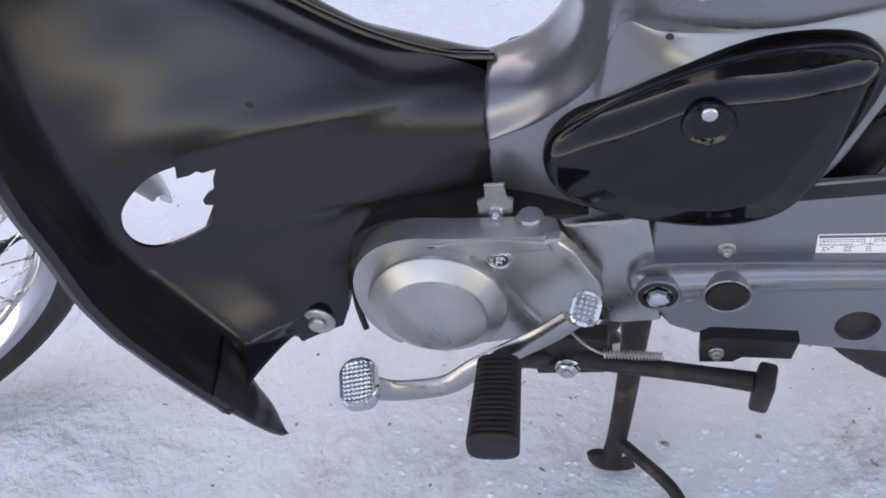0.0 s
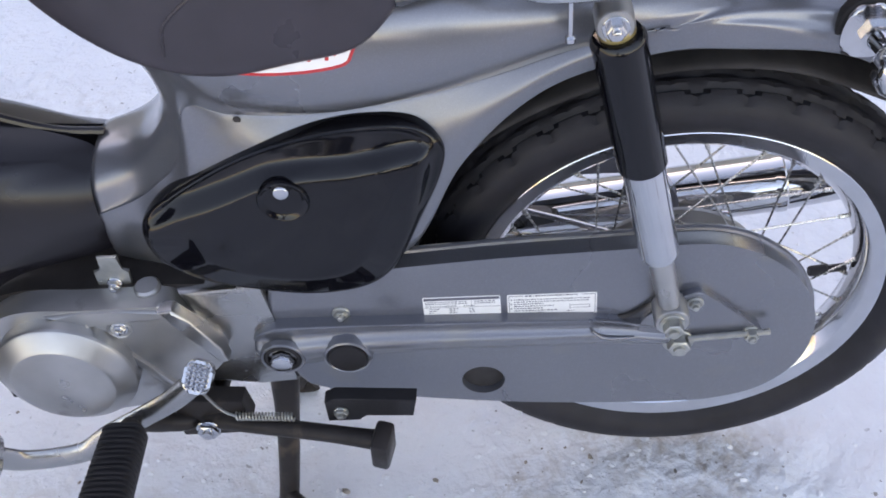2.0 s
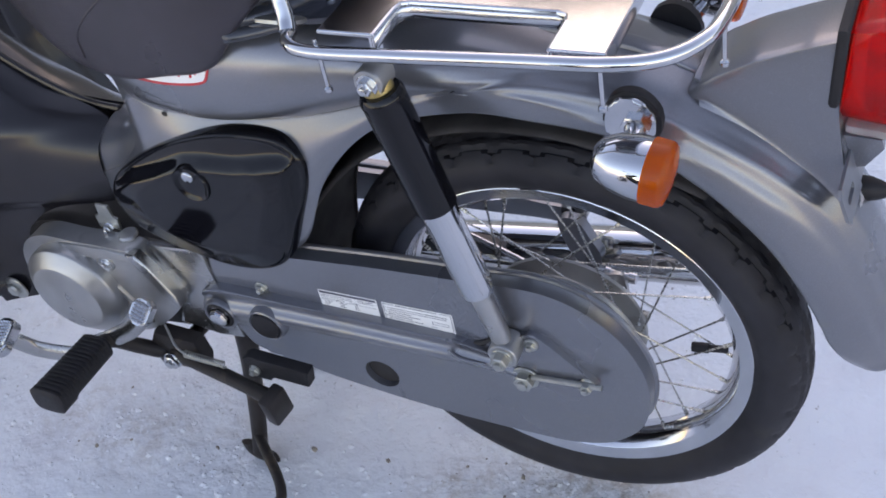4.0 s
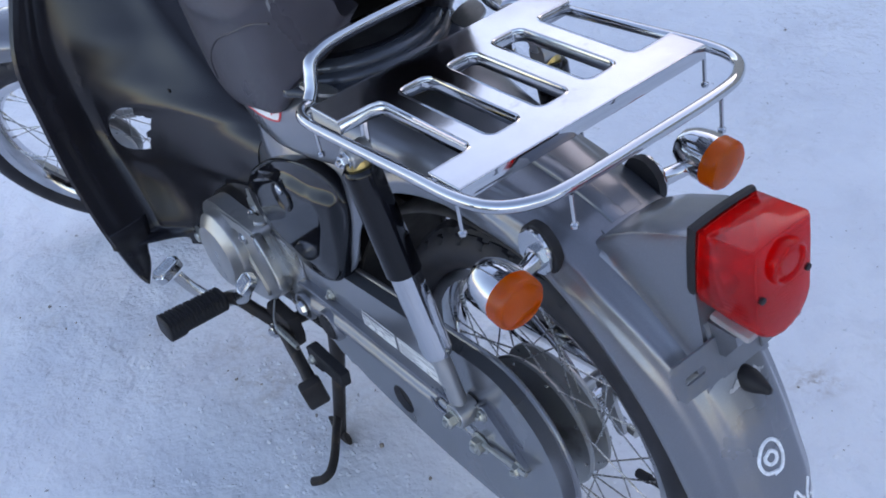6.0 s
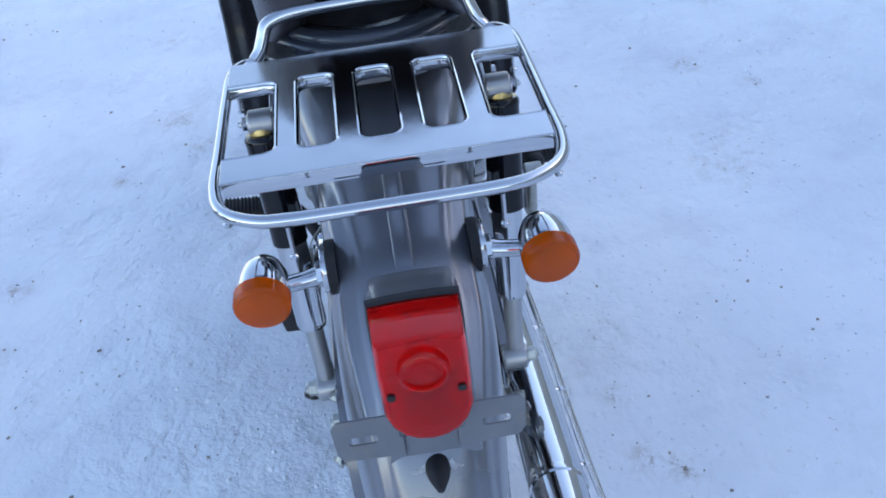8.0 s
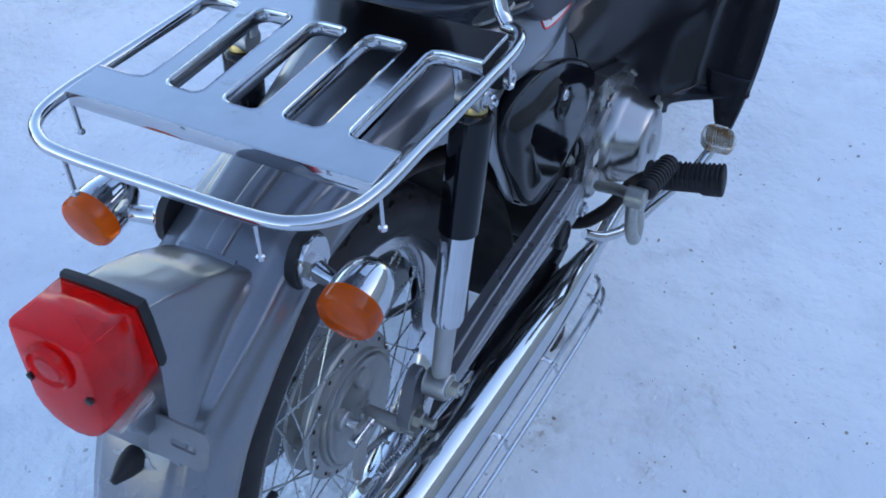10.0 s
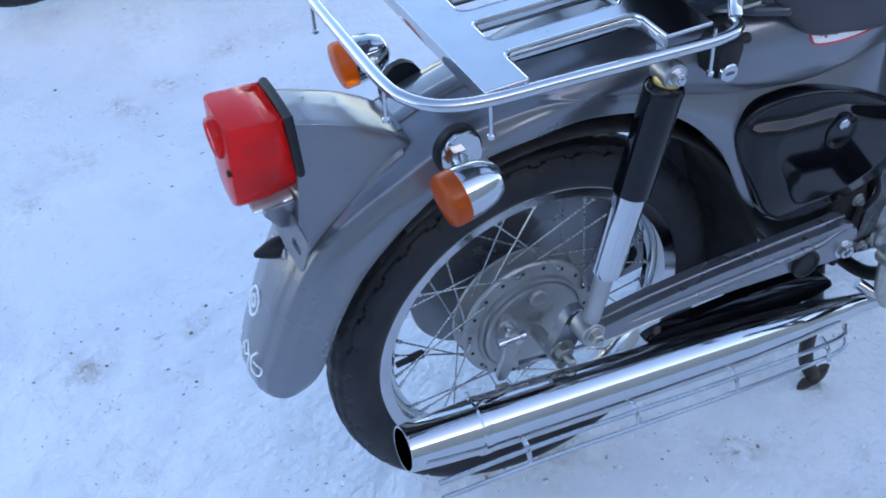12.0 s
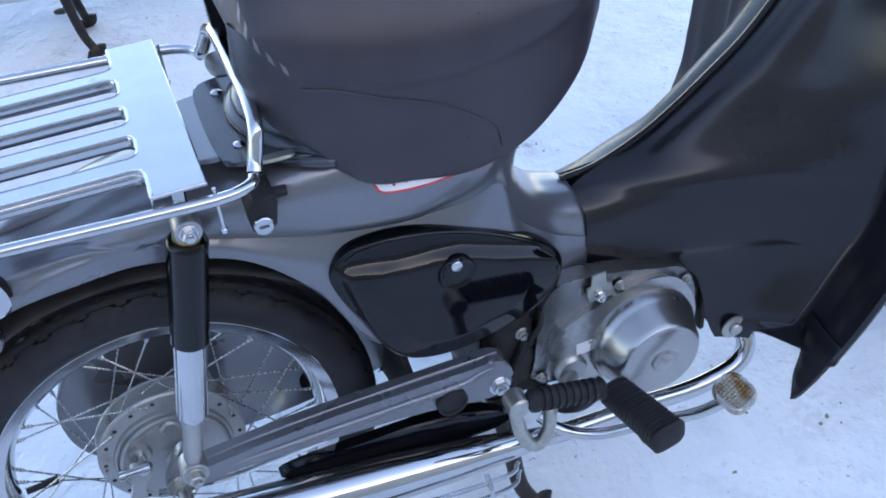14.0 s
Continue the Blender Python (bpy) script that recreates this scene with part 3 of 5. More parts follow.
def leg_shield():
    rows = [[(x, y, z) for x, y in r] for z, r in SHIELD_ROWS]
    across, up = 64, 140
    half = [spline(r, across) for r in rows]
    cols = [spline([h[i] for h in half], up) for i in range(across)]
    bm = bmesh.new()
    for s in (-1, 1):
        grid = []
        for k in range(up):
            row = [(c[k][0], s * max(0.0, c[k][1]), c[k][2]) for c in cols]
            # pressed ridge along the wing's edge
            for u, d in ((53, .0006), (54, .0014), (55, .0021), (56, .0024), (57, .0021), (58, .0014), (59, .0006)):
                d *= min(1.0, max(0.0, (row[u][2] - .262) / .05))
                row[u] = (row[u][0] + d, row[u][1] + s * d * .5, row[u][2])
            # sunken round panel at the foot of the wing, raised oval above it
            for u in range(len(row)):
                x, y, z = row[u]
                q = min(1.0, max(0.0, (.080 - math.hypot(x + .775, z - .30)) / .007))
                dip = .0003 * q * q * (3 - 2 * q) * min(1.0, max(0.0, (53 - u) / 8)) * min(1.0, max(0.0, (z - .245) / .03)) if y * s > .05 else 0.0
                a, b = x + .752, z - .430
                e = math.hypot((a * .80 - b * .60) / .050, (a * .60 + b * .80) / .056)
                q = min(1.0, max(0.0, (1.0 - e) / .10))
                dip -= .0006 * q * q * (3 - 2 * q) if y * s > .05 else 0.0
                row[u] = (x - dip * .5, y - s * dip * .85, z)
            # rolled outer lip
            x, y, z = row[-1]
            k_ = min(1.0, max(.12, (z - .250) / .04))
            row += [(x - .006 * k_, y + s * .004 * k_, z), (x - .013 * k_, y + s * .002 * k_, z), (x - .015 * k_, y - s * .004 * k_, z)]
            grid.append(row)
        loft(bm, grid, False)
    bmesh.ops.remove_doubles(bm, verts=bm.verts[:], dist=0.0008)
    sh = part("leg_shield", finish(bm), SHIELD, bike, "dark plastic leg shield with a torn hole", 60, 0.003)
    hole = spline([(-.757, .391), (-.775, .3885), (-.793, .390), (-.808, .397), (-.817, .409), (-.821, .424), (-.819, .440), (-.811, .453), (-.800, .463), (-.788, .469), (-.777, .4705)], 44)
    hole += [(-.768, .470), (-.770, .456), (-.760, .454), (-.754, .456), (-.749, .452), (-.738, .452), (-.742, .443), (-.744, .430), (-.750, .428), (-.755, .423), (-.754, .417), (-.748, .414), (-.752, .404), (-.753, .394)]
    hole = [(-.738 + (x + .738) * .92, .4705 + (z - .4705) * .87) for x, z in hole]
    cut(sh, slab(hole, 0.04, 0.152, facing(0, 0, 0, -1)))
    for s in (-1, 1):
        part("inner_flange", box(.003, .075, .066, pose(-.777, s * .090, .298), .001), SHIELD, sh)
        part("shield_bolt", lathe([(.017, 0), (.017, .002), (.015, .0035), (.009, .004), (.009, .007), (.007, .009), (.003, .009)], facing(-.688, s * .112, .265, s), 24), ZINC, sh, "plated shield bolt")
    for s in (-1, 1):
        tip = bmesh.new()
        rows = []
        for z, y0, x1, y1 in ((.219, .2095, -.711, .2115), (.230, .201, -.715, .217), (.240, .194, -.719, .220), (.250, .189, -.7245, .2225), (.260, .186, -.729, .2245), (.268, .181, -.7335, .226), (.275, .172, -.737, .227), (.290, .166, -.744, .229), (.304, .162, -.752, .2305)):
            line_ = [(x1 + .0016 - .009 * (y1 - y) / .07 + .0016 * math.sin(math.pi * (y - y0) / (y1 - y0)), s * y, z) for y in (y0 + (y1 - y0) * k / 7 for k in range(8))]
            e = line_[-1]
            rows.append(line_ + [(e[0] - .004, e[1] + s * .002, z), (e[0] - .010, e[1], z)])
        cols_ = [spline([r[k] for r in rows], 40) for k in range(10)]
        loft(tip, [[c[k] for c in cols_] for k in range(40)], False)
        part("wing_tip", finish(tip), SHIELD, sh, "pointed lower tip of the shield", 60, 0.003)
    rim = [(-.505, 0, .4815), (-.55, 0, .4865), (-.603, 0, .507), (-.648, 0, .5335), (-.695, 0, .5685), (-.738, 0, .6035), (-.782, 0, .653)]
    part("top_trim", tube(rim, .004, 8, 30), SHIELD, sh)
    return sh


leg_shield()


# ---- seat ----
def seat():
    # (x, bottom z, half width at the bottom, z of the widest line, half width, top z)
    rows = [(-.160, .745, .058, .775, .074, .822), (-.174, .710, .085, .768, .106, .842), (-.210, .676, .104, .748, .124, .850),
            (-.250, .634, .112, .728, .131, .846), (-.300, .622, .114, .718, .134, .838), (-.355, .613, .112, .714, .133, .832),
            (-.405, .620, .106, .718, .127, .828), (-.450, .642, .096, .724, .117, .822), (-.490, .674, .080, .735, .100, .812), (-.522, .712, .052, .748, .068, .795)]
    half = []
    for x, zb, yb, zw, yw, zt in rows:
        half.append([(x, yb - .02, zb + .004), (x, yb, zb), (x, yb + .006, zb + .02), (x, yw - .009, zw - .012), (x, yw - .005, zw + .012), (x, yw, zw + .030), (x, yw * .95, zw + (zt - zw) * .55), (x, yw * .70, zw + (zt - zw) * .88), (x, yw * .3, zt - .002), (x, 0, zt)])
    bm = sheet(half, 44, 64)
    ends = [e for e in bm.edges if e.is_boundary]
    bmesh.ops.holes_fill(bm, edges=ends, sides=0)
    st = part("seat", finish(bm), VINYL, bike, "dark brown vinyl seat with a stitched seam", 60)
    part("seat_base", box(.24, .17, .03, pose(-.31, 0, .672), .01), INSIDE, st)
    for grow, z0, z1 in ((1.00, .690, .680), (1.07, .680, .670), (1.13, .670, .662)):
        ring_pts = [(-.285 + .128 * grow * math.cos(t), .112 * grow * math.sin(t)) for t in (math.pi * (-.36 + .72 * k / 48) for k in range(49))]
        lip = bmesh.new()
        loft(lip, [[(-.285 + (x + .285) * f, y * f, z) for x, y in ring_pts] for f, z in ((.84, z0 + .004), (.93, z0 + .002), (.985, z0 - .001), (1.0, z0 - .005), (.995, z1), (.93, z1 - .001))], False)
        part("seat_lip", finish(lip), PAN, st, "dark glossy lip of the seat base", 60, .002)
    pan = bmesh.new()
    slab(spline([(-.128, -.062), (-.140, -.080), (-.175, -.086), (-.215, -.086), (-.215, .086), (-.175, .086), (-.140, .080), (-.128, .062), (-.125, 0)], 60, True), .668, .673, Matrix(), .003, 3, pan)
    part("seat_hinge_plate", pan, PAN, st, "dark metal plate behind the seat", 50)
    for s in (-1, 1):
        part("plate_rivet", lathe([(.006, 0), (.006, .0015), (.004, .003), (0, .0035)], pose(-.150, s * .052, .673), 16), CHROME_WORN, st)
        part("hinge_ear", slab(spline([(-.020, -.012), (.012, -.016), (.020, -.002), (.012, .014), (-.016, .016)], 30, True), 0, .003, pose(-.170, s * .098, .678, s * 24) , .001), ZINC, st)
    return st


seat()


# ---- wheels ----
def wheel(name, place, tyre_w, label):
    """Spoked wheel with its tyre; the drum plate faces right."""
    hub = node(name, bike, label)
    m = place @ facing(0, 0, 0, 1)
    ro, ri, hw = .250, .192, tyre_w
    prof = []
    prof.append((.1945, -.0215, -2.6))
    for i in range(45):
        a = radians(-132 + 264 * i / 44)
        prof.append((.2205 + (ro - .2205) * math.cos(a), hw * math.sin(a), a))
    prof.append((.1945, .0215, 2.6))
    seg = 288
    bm = bmesh.new()
    rings = []
    for r, h, a in prof:
        ring = []
        for j in range(seg):
            t = 2 * math.pi * j / seg
            rr = r
            ang = abs(math.degrees(a))
            if ang < 64:
                # zigzag grooves between the blocks, short cuts on the shoulder
                zig = 3.5 * (abs((j % 8) - 4) / 2 - 1)
                if abs(ang - (16 + zig)) < 4.0 or abs(ang - (38 + zig)) < 4.0:
                    rr -= .0034
                elif 42 < ang and j % 8 == 0:
                    rr -= .0030
                elif ang < 32 and j % 8 == 4:
                    rr -= .0016
            ring.append(m @ Vector((rr * math.cos(t), rr * math.sin(t), h)))
        rings.append(ring)
    loft(bm, rings, True, False)
    part("tyre", finish(bm), TYRE, hub, "black tyre with a block tread", 28)
    rimp = [(.184, -.0215), (.1975, -.0250), (.2000, -.0235), (.1985, -.0195), (.188, -.017), (.179, -.011), (.1755, 0), (.179, .011), (.188, .017), (.1985, .0195), (.2000, .0235), (.1975, .0250), (.184, .0215),
            (.177, .0145), (.1725, 0), (.177, -.0145)]
    part("rim", lathe(rimp + rimp[:1], m, 96, cap=False), RIM, hub, "bright steel rim", 30)
    drum = [(.012, .030), (.020, .030), (.022, .026), (.034, .027), (.050, .0285), (.056, .030), (.0595, .0315), (.0625, .030), (.0635, .026), (.064, .021), (.072, .0195), (.083, .017), (.0855, .0145), (.0845, .0115), (.074, .009), (.068, .006), (.066, -.006),
            (.068, -.013), (.076, -.017), (.0845, -.0195), (.0855, -.0225), (.083, -.025), (.060, -.030), (.030, -.038), (.012, -.044)]
    drum = [(r, h - .010 if h > 0 else h) for r, h in drum]
    part("hub", lathe(drum, m, 72), CAST_MATT, hub, "cast aluminium drum hub", 25)
    part("brake_panel", lathe([(.0680, .004), (.0690, .0135), (.0680, .0165), (.0655, .0172), (.0625, .0150), (.052, .0178), (.036, .0215), (.024, .0235), (.014, .0245)], m, 72), CAST_MATT, hub, "domed brake panel", 40)
    part("axle", lathe([(.0075, -.085), (.0075, .088)], m, 16), ZINC, hub)
    part("axle_spacer", lathe([(.013, .019), (.012, .026), (.0085, .028), (.0085, .072)], m, 20), ALLOY, hub)
    # dark dots on the flange paint the shade inside the spoke holes
    for i in range(18):
        a = 2 * math.pi * (i + .25) / 18
        hm = m @ Matrix.Translation((.0775 * math.cos(a), .0775 * math.sin(a), .0080))
        part("spoke_hole", lathe([(.0021, 0), (.0026, .0008), (.0018, .0009)], hm, 10), INSIDE, hub)
    spoke = bmesh.new()
    lathe([(.0026, .0), (.0024, .020), (.00105, .028), (.00105, .90), (.0021, .91), (.0022, 1)], Matrix(), 6, spoke)
    sm = bpy.data.meshes.new("spoke")
    spoke.to_mesh(sm)
    spoke.free()
    sm.materials.append(SPOKE)
    for i in range(36):
        side = 1 if i % 2 else -1
        rim_a = 2 * math.pi * (i + 0.5) / 36
        lean = radians(46) * (1 if (i // 2) % 2 else -1)
        hub_a = rim_a + lean
        a = m @ Vector((.0775 * math.cos(hub_a), .0775 * math.sin(hub_a), (.0105 if (i // 2) % 2 else .0010) if side > 0 else (-.0255 if (i // 2) % 2 else -.016)))
        b = m @ Vector((.1755 * math.cos(rim_a), .1755 * math.sin(rim_a), side * .004))
        pm, ln = along(a, b)
        sp = new("spoke", sm)
        sp.parent = hub
        sp.matrix_basis = pm @ Matrix.Diagonal((1, 1, ln, 1))
    vm, _ = along(place @ Vector((.168, 0, 0)), place @ Vector((.11, -.006, -.002)))
    part("valve", lathe([(.004, 0), (.004, .018), (.0055, .019), (.0055, .034), (.0045, .036)], vm, 12), RUBBER, hub, "rubber tyre valve with cap")
    return hub


rear = wheel("rear_wheel", pose(0, 0, AX), .036, "spoked rear wheel lifted just clear of the snow")
# the front wheel is steered to the left and leans with its raked axis
STEER = pose(-1.185, -.088, .25, 0, 0, 43) @ pose(0, 0, 0, 20)
front = wheel("front_wheel", STEER, .033, "spoked front wheel steered to one side")
STEER_FROM = STEER @ pose(1.185, 0, -.25)

# front fork and mudguard, below the shield
fk = node("front_fork", bike, "grey front fork with leading links")
fk.matrix_basis = STEER_FROM
for s in (-1, 1):
    part("fork_leg", tube([(-1.13, s * .062, .30), (-1.10, s * .062, .42), (-1.02, s * .055, .66), (-.95, s * .045, .86)], [.022, .026, .026, .022], 14, 24, flat=.6), PAINT, fk)
    part("link", slab([(-.02, -.014), (.07, -.012), (.075, .0), (.07, .012), (-.02, .014), (-.03, 0)], 0, .012, facing(-1.19, s * .05, .255, s), .003), ALLOY, fk)
# its rear end is a rounded tongue: the edges stop higher than the middle
ff = []
for deg, e, lift, out in ((96, .27, 0, 0), (84, .27, 0, 0), (66, .27, 0, 0), (46, .27, 0, 0), (27, .275, 0, 0), (12, .278, 5, .006), (0, .282, 12, .012), (-8, .286, 15, .016), (-13, .290, 17, .018)):
    ring = []
    for r, y in ((e + out, .052), (e + .008 + out, .055), (.30 + out * 1.5, .05), (.312 + out * 1.6, .03), (.316 + out * 1.6, 0)):
        a = radians(deg + lift * (y / .055) ** 2)
        ring.append((-1.185 + r * math.cos(a), y, .25 + r * math.sin(a)))
    ff.append(ring)
part("front_fender", sheet(ff, 16, 48), PAINT, bike, "grey front mudguard", 60, 0.003).matrix_basis = STEER_FROM
hd = node("handlebar", bike, "black handlebar cover with grips")
hd.matrix_basis = STEER_FROM
part("steering_cover", lathe([(.03, 0), (.045, .02), (.05, .12), (.06, .20), (.05, .25), (.01, .27)], along((-.90, 0, .80), (-.85, 0, 1.0))[0], 24), SHIELD, hd)
for s in (-1, 1):
    part("bar", tube([(-.86, s * .02, .95), (-.84, s * .14, .985), (-.80, s * .24, .98)], .013, 12, 16), SHIELD, hd)
    part("grip", tube([(-.80, s * .235, .98), (-.765, s * .33, .965)], .0165, 14), RUBBER, hd)
part("headlamp", lathe([(.04, 0), (.07, .03), (.075, .07), (.065, .085), (.01, .095)], along((-.93, 0, .90), (-1.03, 0, .87))[0], 28), PAINT, hd)

# ---- swing arm, chain case, shock absorbers ----
CASE = [(-.372, .365), (-.300, .383), (-.257, .389), (-.155, .397), (-.059, .401), (.000, .404), (.035, .398), (.065, .382), (.092, .355), (.110, .318), (.115, .285),
        (.110, .250), (.096, .224), (.070, .201), (.035, .189), (.005, .186), (-.077, .187), (-.161, .193), (-.254, .206), (-.303, .219), (-.363, .238)]
case = part("chain_case", slab(spline(CASE, 110, True), .068, .092, facing(0, 0, 0, -1), .006, 4), PAINT, bike, "grey steel chain case with two data labels", 50)
cut(case, lathe([(.0205, .03), (.0205, .12)], facing(-.187, 0, .229, -1), 32))
part("case_flange", tube([(x, -.072, z) for x, z in CASE], .0034, 8, 120, flat=1.0, closed=True), PAINT, case)
# flat dark disc that closes the hole and paints the shade inside it
part("hole_plug", lathe([(.0203, 0), (.0203, .004), (.0190, .004), (.0, .003)], facing(-.187, -.080, .229, -1), 32), INSIDE, case, "dark disc that paints the shade in the inspection hole")
part("case_bolt", bolt(-.310, -.092, .334, -1, .0055, .004), ZINC, case)
# data labels with tables and lines of print too small to read
def bar(bm, x0, x1, z0, z1):
    slab([(x0, z0), (x1, z0), (x1, z1), (x0, z1)], .0924, .0926, facing(0, 0, 0, -1), 0, 2, bm)


def print_line(bm, rng, x0, x1, z, h=.0011):
    x = x0
    while x < x1 - .002:
        w = min(rng.uniform(.0008, .0028), x1 - x)
        bar(bm, x, x + w, z, z + h * rng.uniform(.7, 1.0))
        x += w + rng.uniform(.0005, .0011)


def data_label(lx0, lx1, lz0, lz1, table):
    lab = part("data_label", slab(rounded(lx0, lx1, lz0, lz1, .0015), .092, .0924, facing(0, 0, 0, -1)), LABEL, case, "white printed data label")
    ink = bmesh.new()
    rng = random.Random(3 if table else 5)
    if table:
        bar(ink, lx0 + .001, lx1 - .001, lz1 - .0042, lz1 - .0010)
        for z in (lz1 - .0068, lz1 - .0092):
            print_line(ink, rng, lx0 + .002, lx0 + .040, z)
            print_line(ink, rng, lx0 + .046, lx1 - .002, z)
        print_line(ink, rng, lx0 + .002, lx0 + .030, lz1 - .0122)
        print_line(ink, rng, lx0 + .036, lx0 + .048, lz1 - .0122)
        bar(ink, lx0 + .001, lx1 - .001, lz1 - .0136, lz1 - .0133)
        bar(ink, lx0 + .043, lx0 + .0433, lz1 - .0133, lz1 - .0042)
        for k in range(3):
            z = lz1 - .0160 - .0024 * k
            print_line(ink, rng, lx0 + .005, lx0 + .014 - .002 * k, z)
            print_line(ink, rng, lx0 + .023, lx0 + .031 + .002 * (k == 0), z)
            print_line(ink, rng, lx0 + .041, lx0 + .047, z)
        print_line(ink, rng, lx0 + .002, lx1 - .020, lz0 + .0040, .0009)
        print_line(ink, rng, lx0 + .002, lx1 - .004, lz0 + .0018, .0009)
    else:
        e = .0016
        for x in (lx0 + e, lx1 - e):
            bar(ink, x - .0003, x + .0003, lz0 + e, lz1 - e)
        bar(ink, lx0 + e, lx1 - e, lz0 + e - .0003, lz0 + e + .0003)
        bar(ink, lx0 + e, lx0 + .014, lz1 - e - .0003, lz1 - e + .0003)
        bar(ink, lx1 - .014, lx1 - e, lz1 - e - .0003, lz1 - e + .0003)
        print_line(ink, rng, lx0 + .016, lx1 - .016, lz1 - .0026, .0017)
        for k in range(7):
            z = lz1 - .0070 - .0029 * k
            if k in (0, 2, 4, 6):
                bar(ink, lx0 + .0030, lx0 + .0042, z, z + .0013)
            print_line(ink, rng, lx0 + .0058, lx1 - .006 if k < 2 else lx0 + .034 + .010 * (k % 2), z, .0012)
        for z in (lz0 + .0090, lz0 + .0124):
            bar(ink, lx1 - .024, lx1 - .006, z, z + .0003)
        bar(ink, lx1 - .0065, lx1 - .0060, lz0 + .0090, lz0 + .0127)
        bar(ink, lx1 - .024, lx1 - .0235, lz0 + .0080, lz0 + .0137)
        print_line(ink, rng, lx1 - .026, lx1 - .018, lz0 + .0048, .0010)
    part("print", ink, INK, lab)


data_label(-.2355, -.1665, .3215, .3500, True)
data_label(-.1605, -.0815, .3215, .3495, False)

arm_l = node("swing_arm", bike, "grey pressed steel swing arm")
# left arm: one long pressing with a hard upper ledge that fades out softly below
ARM_L = [(-.3955, .302, .292, .004), (-.3935, .312, .282, .012), (-.388, .320, .273, .0160), (-.378, .3265, .265, .0180), (-.365, .3295, .261, .0185), (-.345, .3300, .263, .0185), (-.325, .3295, .268, .0180),
         (-.290, .3290, .273, .0175), (-.250, .3282, .275, .0172), (-.200, .3270, .276, .0170), (-.150, .3258, .276, .0168), (-.110, .3245, .276, .0165), (-.085, .3225, .276, .0150), (-.062, .3175, .275, .0130),
         (-.035, .3100, .273, .0120), (-.010, .3040, .273, .0120), (.008, .3000, .275, .0100), (.018, .2950, .281, .0060), (.021, .290, .287, .002)]
SHAPE = [(.0, -.9), (.0, .52), (.02, .66), (.05, .68), (.11, .61), (.19, .55), (.26, .58), (.32, .80), (.38, .96), (.45, 1.0), (.55, .93), (.66, .70), (.78, .40), (.89, .15), (1.0, .0), (1.0, -.9)]
cols = [spline([(x, -.0915 - k * h, zt + (zb - zt) * v) for x, zt, zb, h in ARM_L], 120) for v, k in SHAPE]
arm_bm = bmesh.new()
loft(arm_bm, [[c[i] for c in cols] for i in range(120)], False)
bmesh.ops.holes_fill(arm_bm, edges=[e for e in arm_bm.edges if e.is_boundary], sides=0)
part("left_arm", finish(arm_bm), PAINT, arm_l, "", 50)
part("arm_dimple", tube([(-.086, -.1065, .3130), (-.078, -.1068, .3050), (-.066, -.1060, .3015), (-.048, -.1040, .3000)], [.0012, .0024, .0024, .0012], 12, 30), PAINT, arm_l)
part("pivot_collar", lathe([(.0215, -.004), (.0208, .001), (.0195, .0025), (.0178, .0020), (.0172, .000)], facing(-.3685, -.1085, .2935, -1), 36), PAINT, arm_l)
# dark ring paints the shade of the recess that the nut sits in
part("pivot_ring", lathe([(.0175, -.004), (.0175, .0014), (.0160, .0026), (.0135, .0026), (.0125, .000), (.0, .000)], facing(-.3685, -.1085, .2935, -1), 36), RUBBER, arm_l, "dark ring that paints the shade in the recess round the pivot nut")
part("pivot_nut", lathe([(.0116, .0), (.0118, .003), (.0108, .0075), (.0092, .0096), (.006, .0106), (.0, .0110)], facing(-.3685, -.1085, .2935, -1), 8), CHROME_WORN, arm_l, "bright pivot nut", 30)
part("plug_collar", lathe([(.0240, -.008), (.0228, -.001), (.0215, .0025), (.0198, .0034), (.0185, .0020), (.0182, -.002)], facing(-.3085, -.1080, .2925, -1), 40), PAINT, arm_l)
part("arm_plug", lathe([(.0183, -.002), (.0180, .0030), (.0170, .0044), (.0, .0048)], facing(-.3085, -.1080, .2925, -1), 36), RUBBER, arm_l, "black rubber plug")
part("right_arm", slab(spline([(-.385, .318), (-.380, .342), (-.362, .353), (-.340, .352), (-.25, .352), (-.18, .352), (-.10, .348), (-.05, .343), (-.02, .340), (-.005, .332), (-.012, .320), (-.03, .3195),
                            (-.058, .3215), (-.11, .320), (-.20, .317), (-.30, .307), (-.345, .298), (-.372, .300)], 90, True), .094, .119, facing(0, 0, 0, 1), .0145, 6), PAINT, arm_l, "", 50)
part("arm_rib", tube([(-.372, .1165, .343), (-.345, .1180, .340), (-.322, .1185, .334), (-.25, .1185, .3335), (-.15, .1185, .3330), (-.09, .1180, .3320), (-.052, .1170, .3300)], [.0020, .0040, .0052, .0052, .0050, .0046, .0020], 14, 60), PAINT, arm_l)
part("arm_rib", tube([(-.372, .1050, .3515), (-.340, .1060, .3515), (-.25, .1060, .3515), (-.10, .1060, .3475), (-.030, .1060, .3400)], [.0015, .0032, .0032, .0030, .0015], 12, 50), PAINT, arm_l)
part("pivot_nut", bolt(-.368, .1185, .312, 1, .009, .008, 1.5), CHROME_WORN, arm_l)
part("arm_plug", lathe([(.0185, -.004), (.0185, .005), (.0165, .0065), (.0145, .0065), (.0135, .004), (.0, .004)], facing(-.308, .1205, .316, 1), 28), RUBBER, arm_l)
part("axle_plate", slab(spline([(-.040, .318), (-.020, .338), (.000, .350), (.014, .346), (.040, .322), (.064, .298), (.062, .290), (.03, .284), (-.03, .284), (-.045, .300)], 50, True), .088, .0990, facing(0, 0, 0, -1), .005, 4), PAINT, arm_l, "", 50)
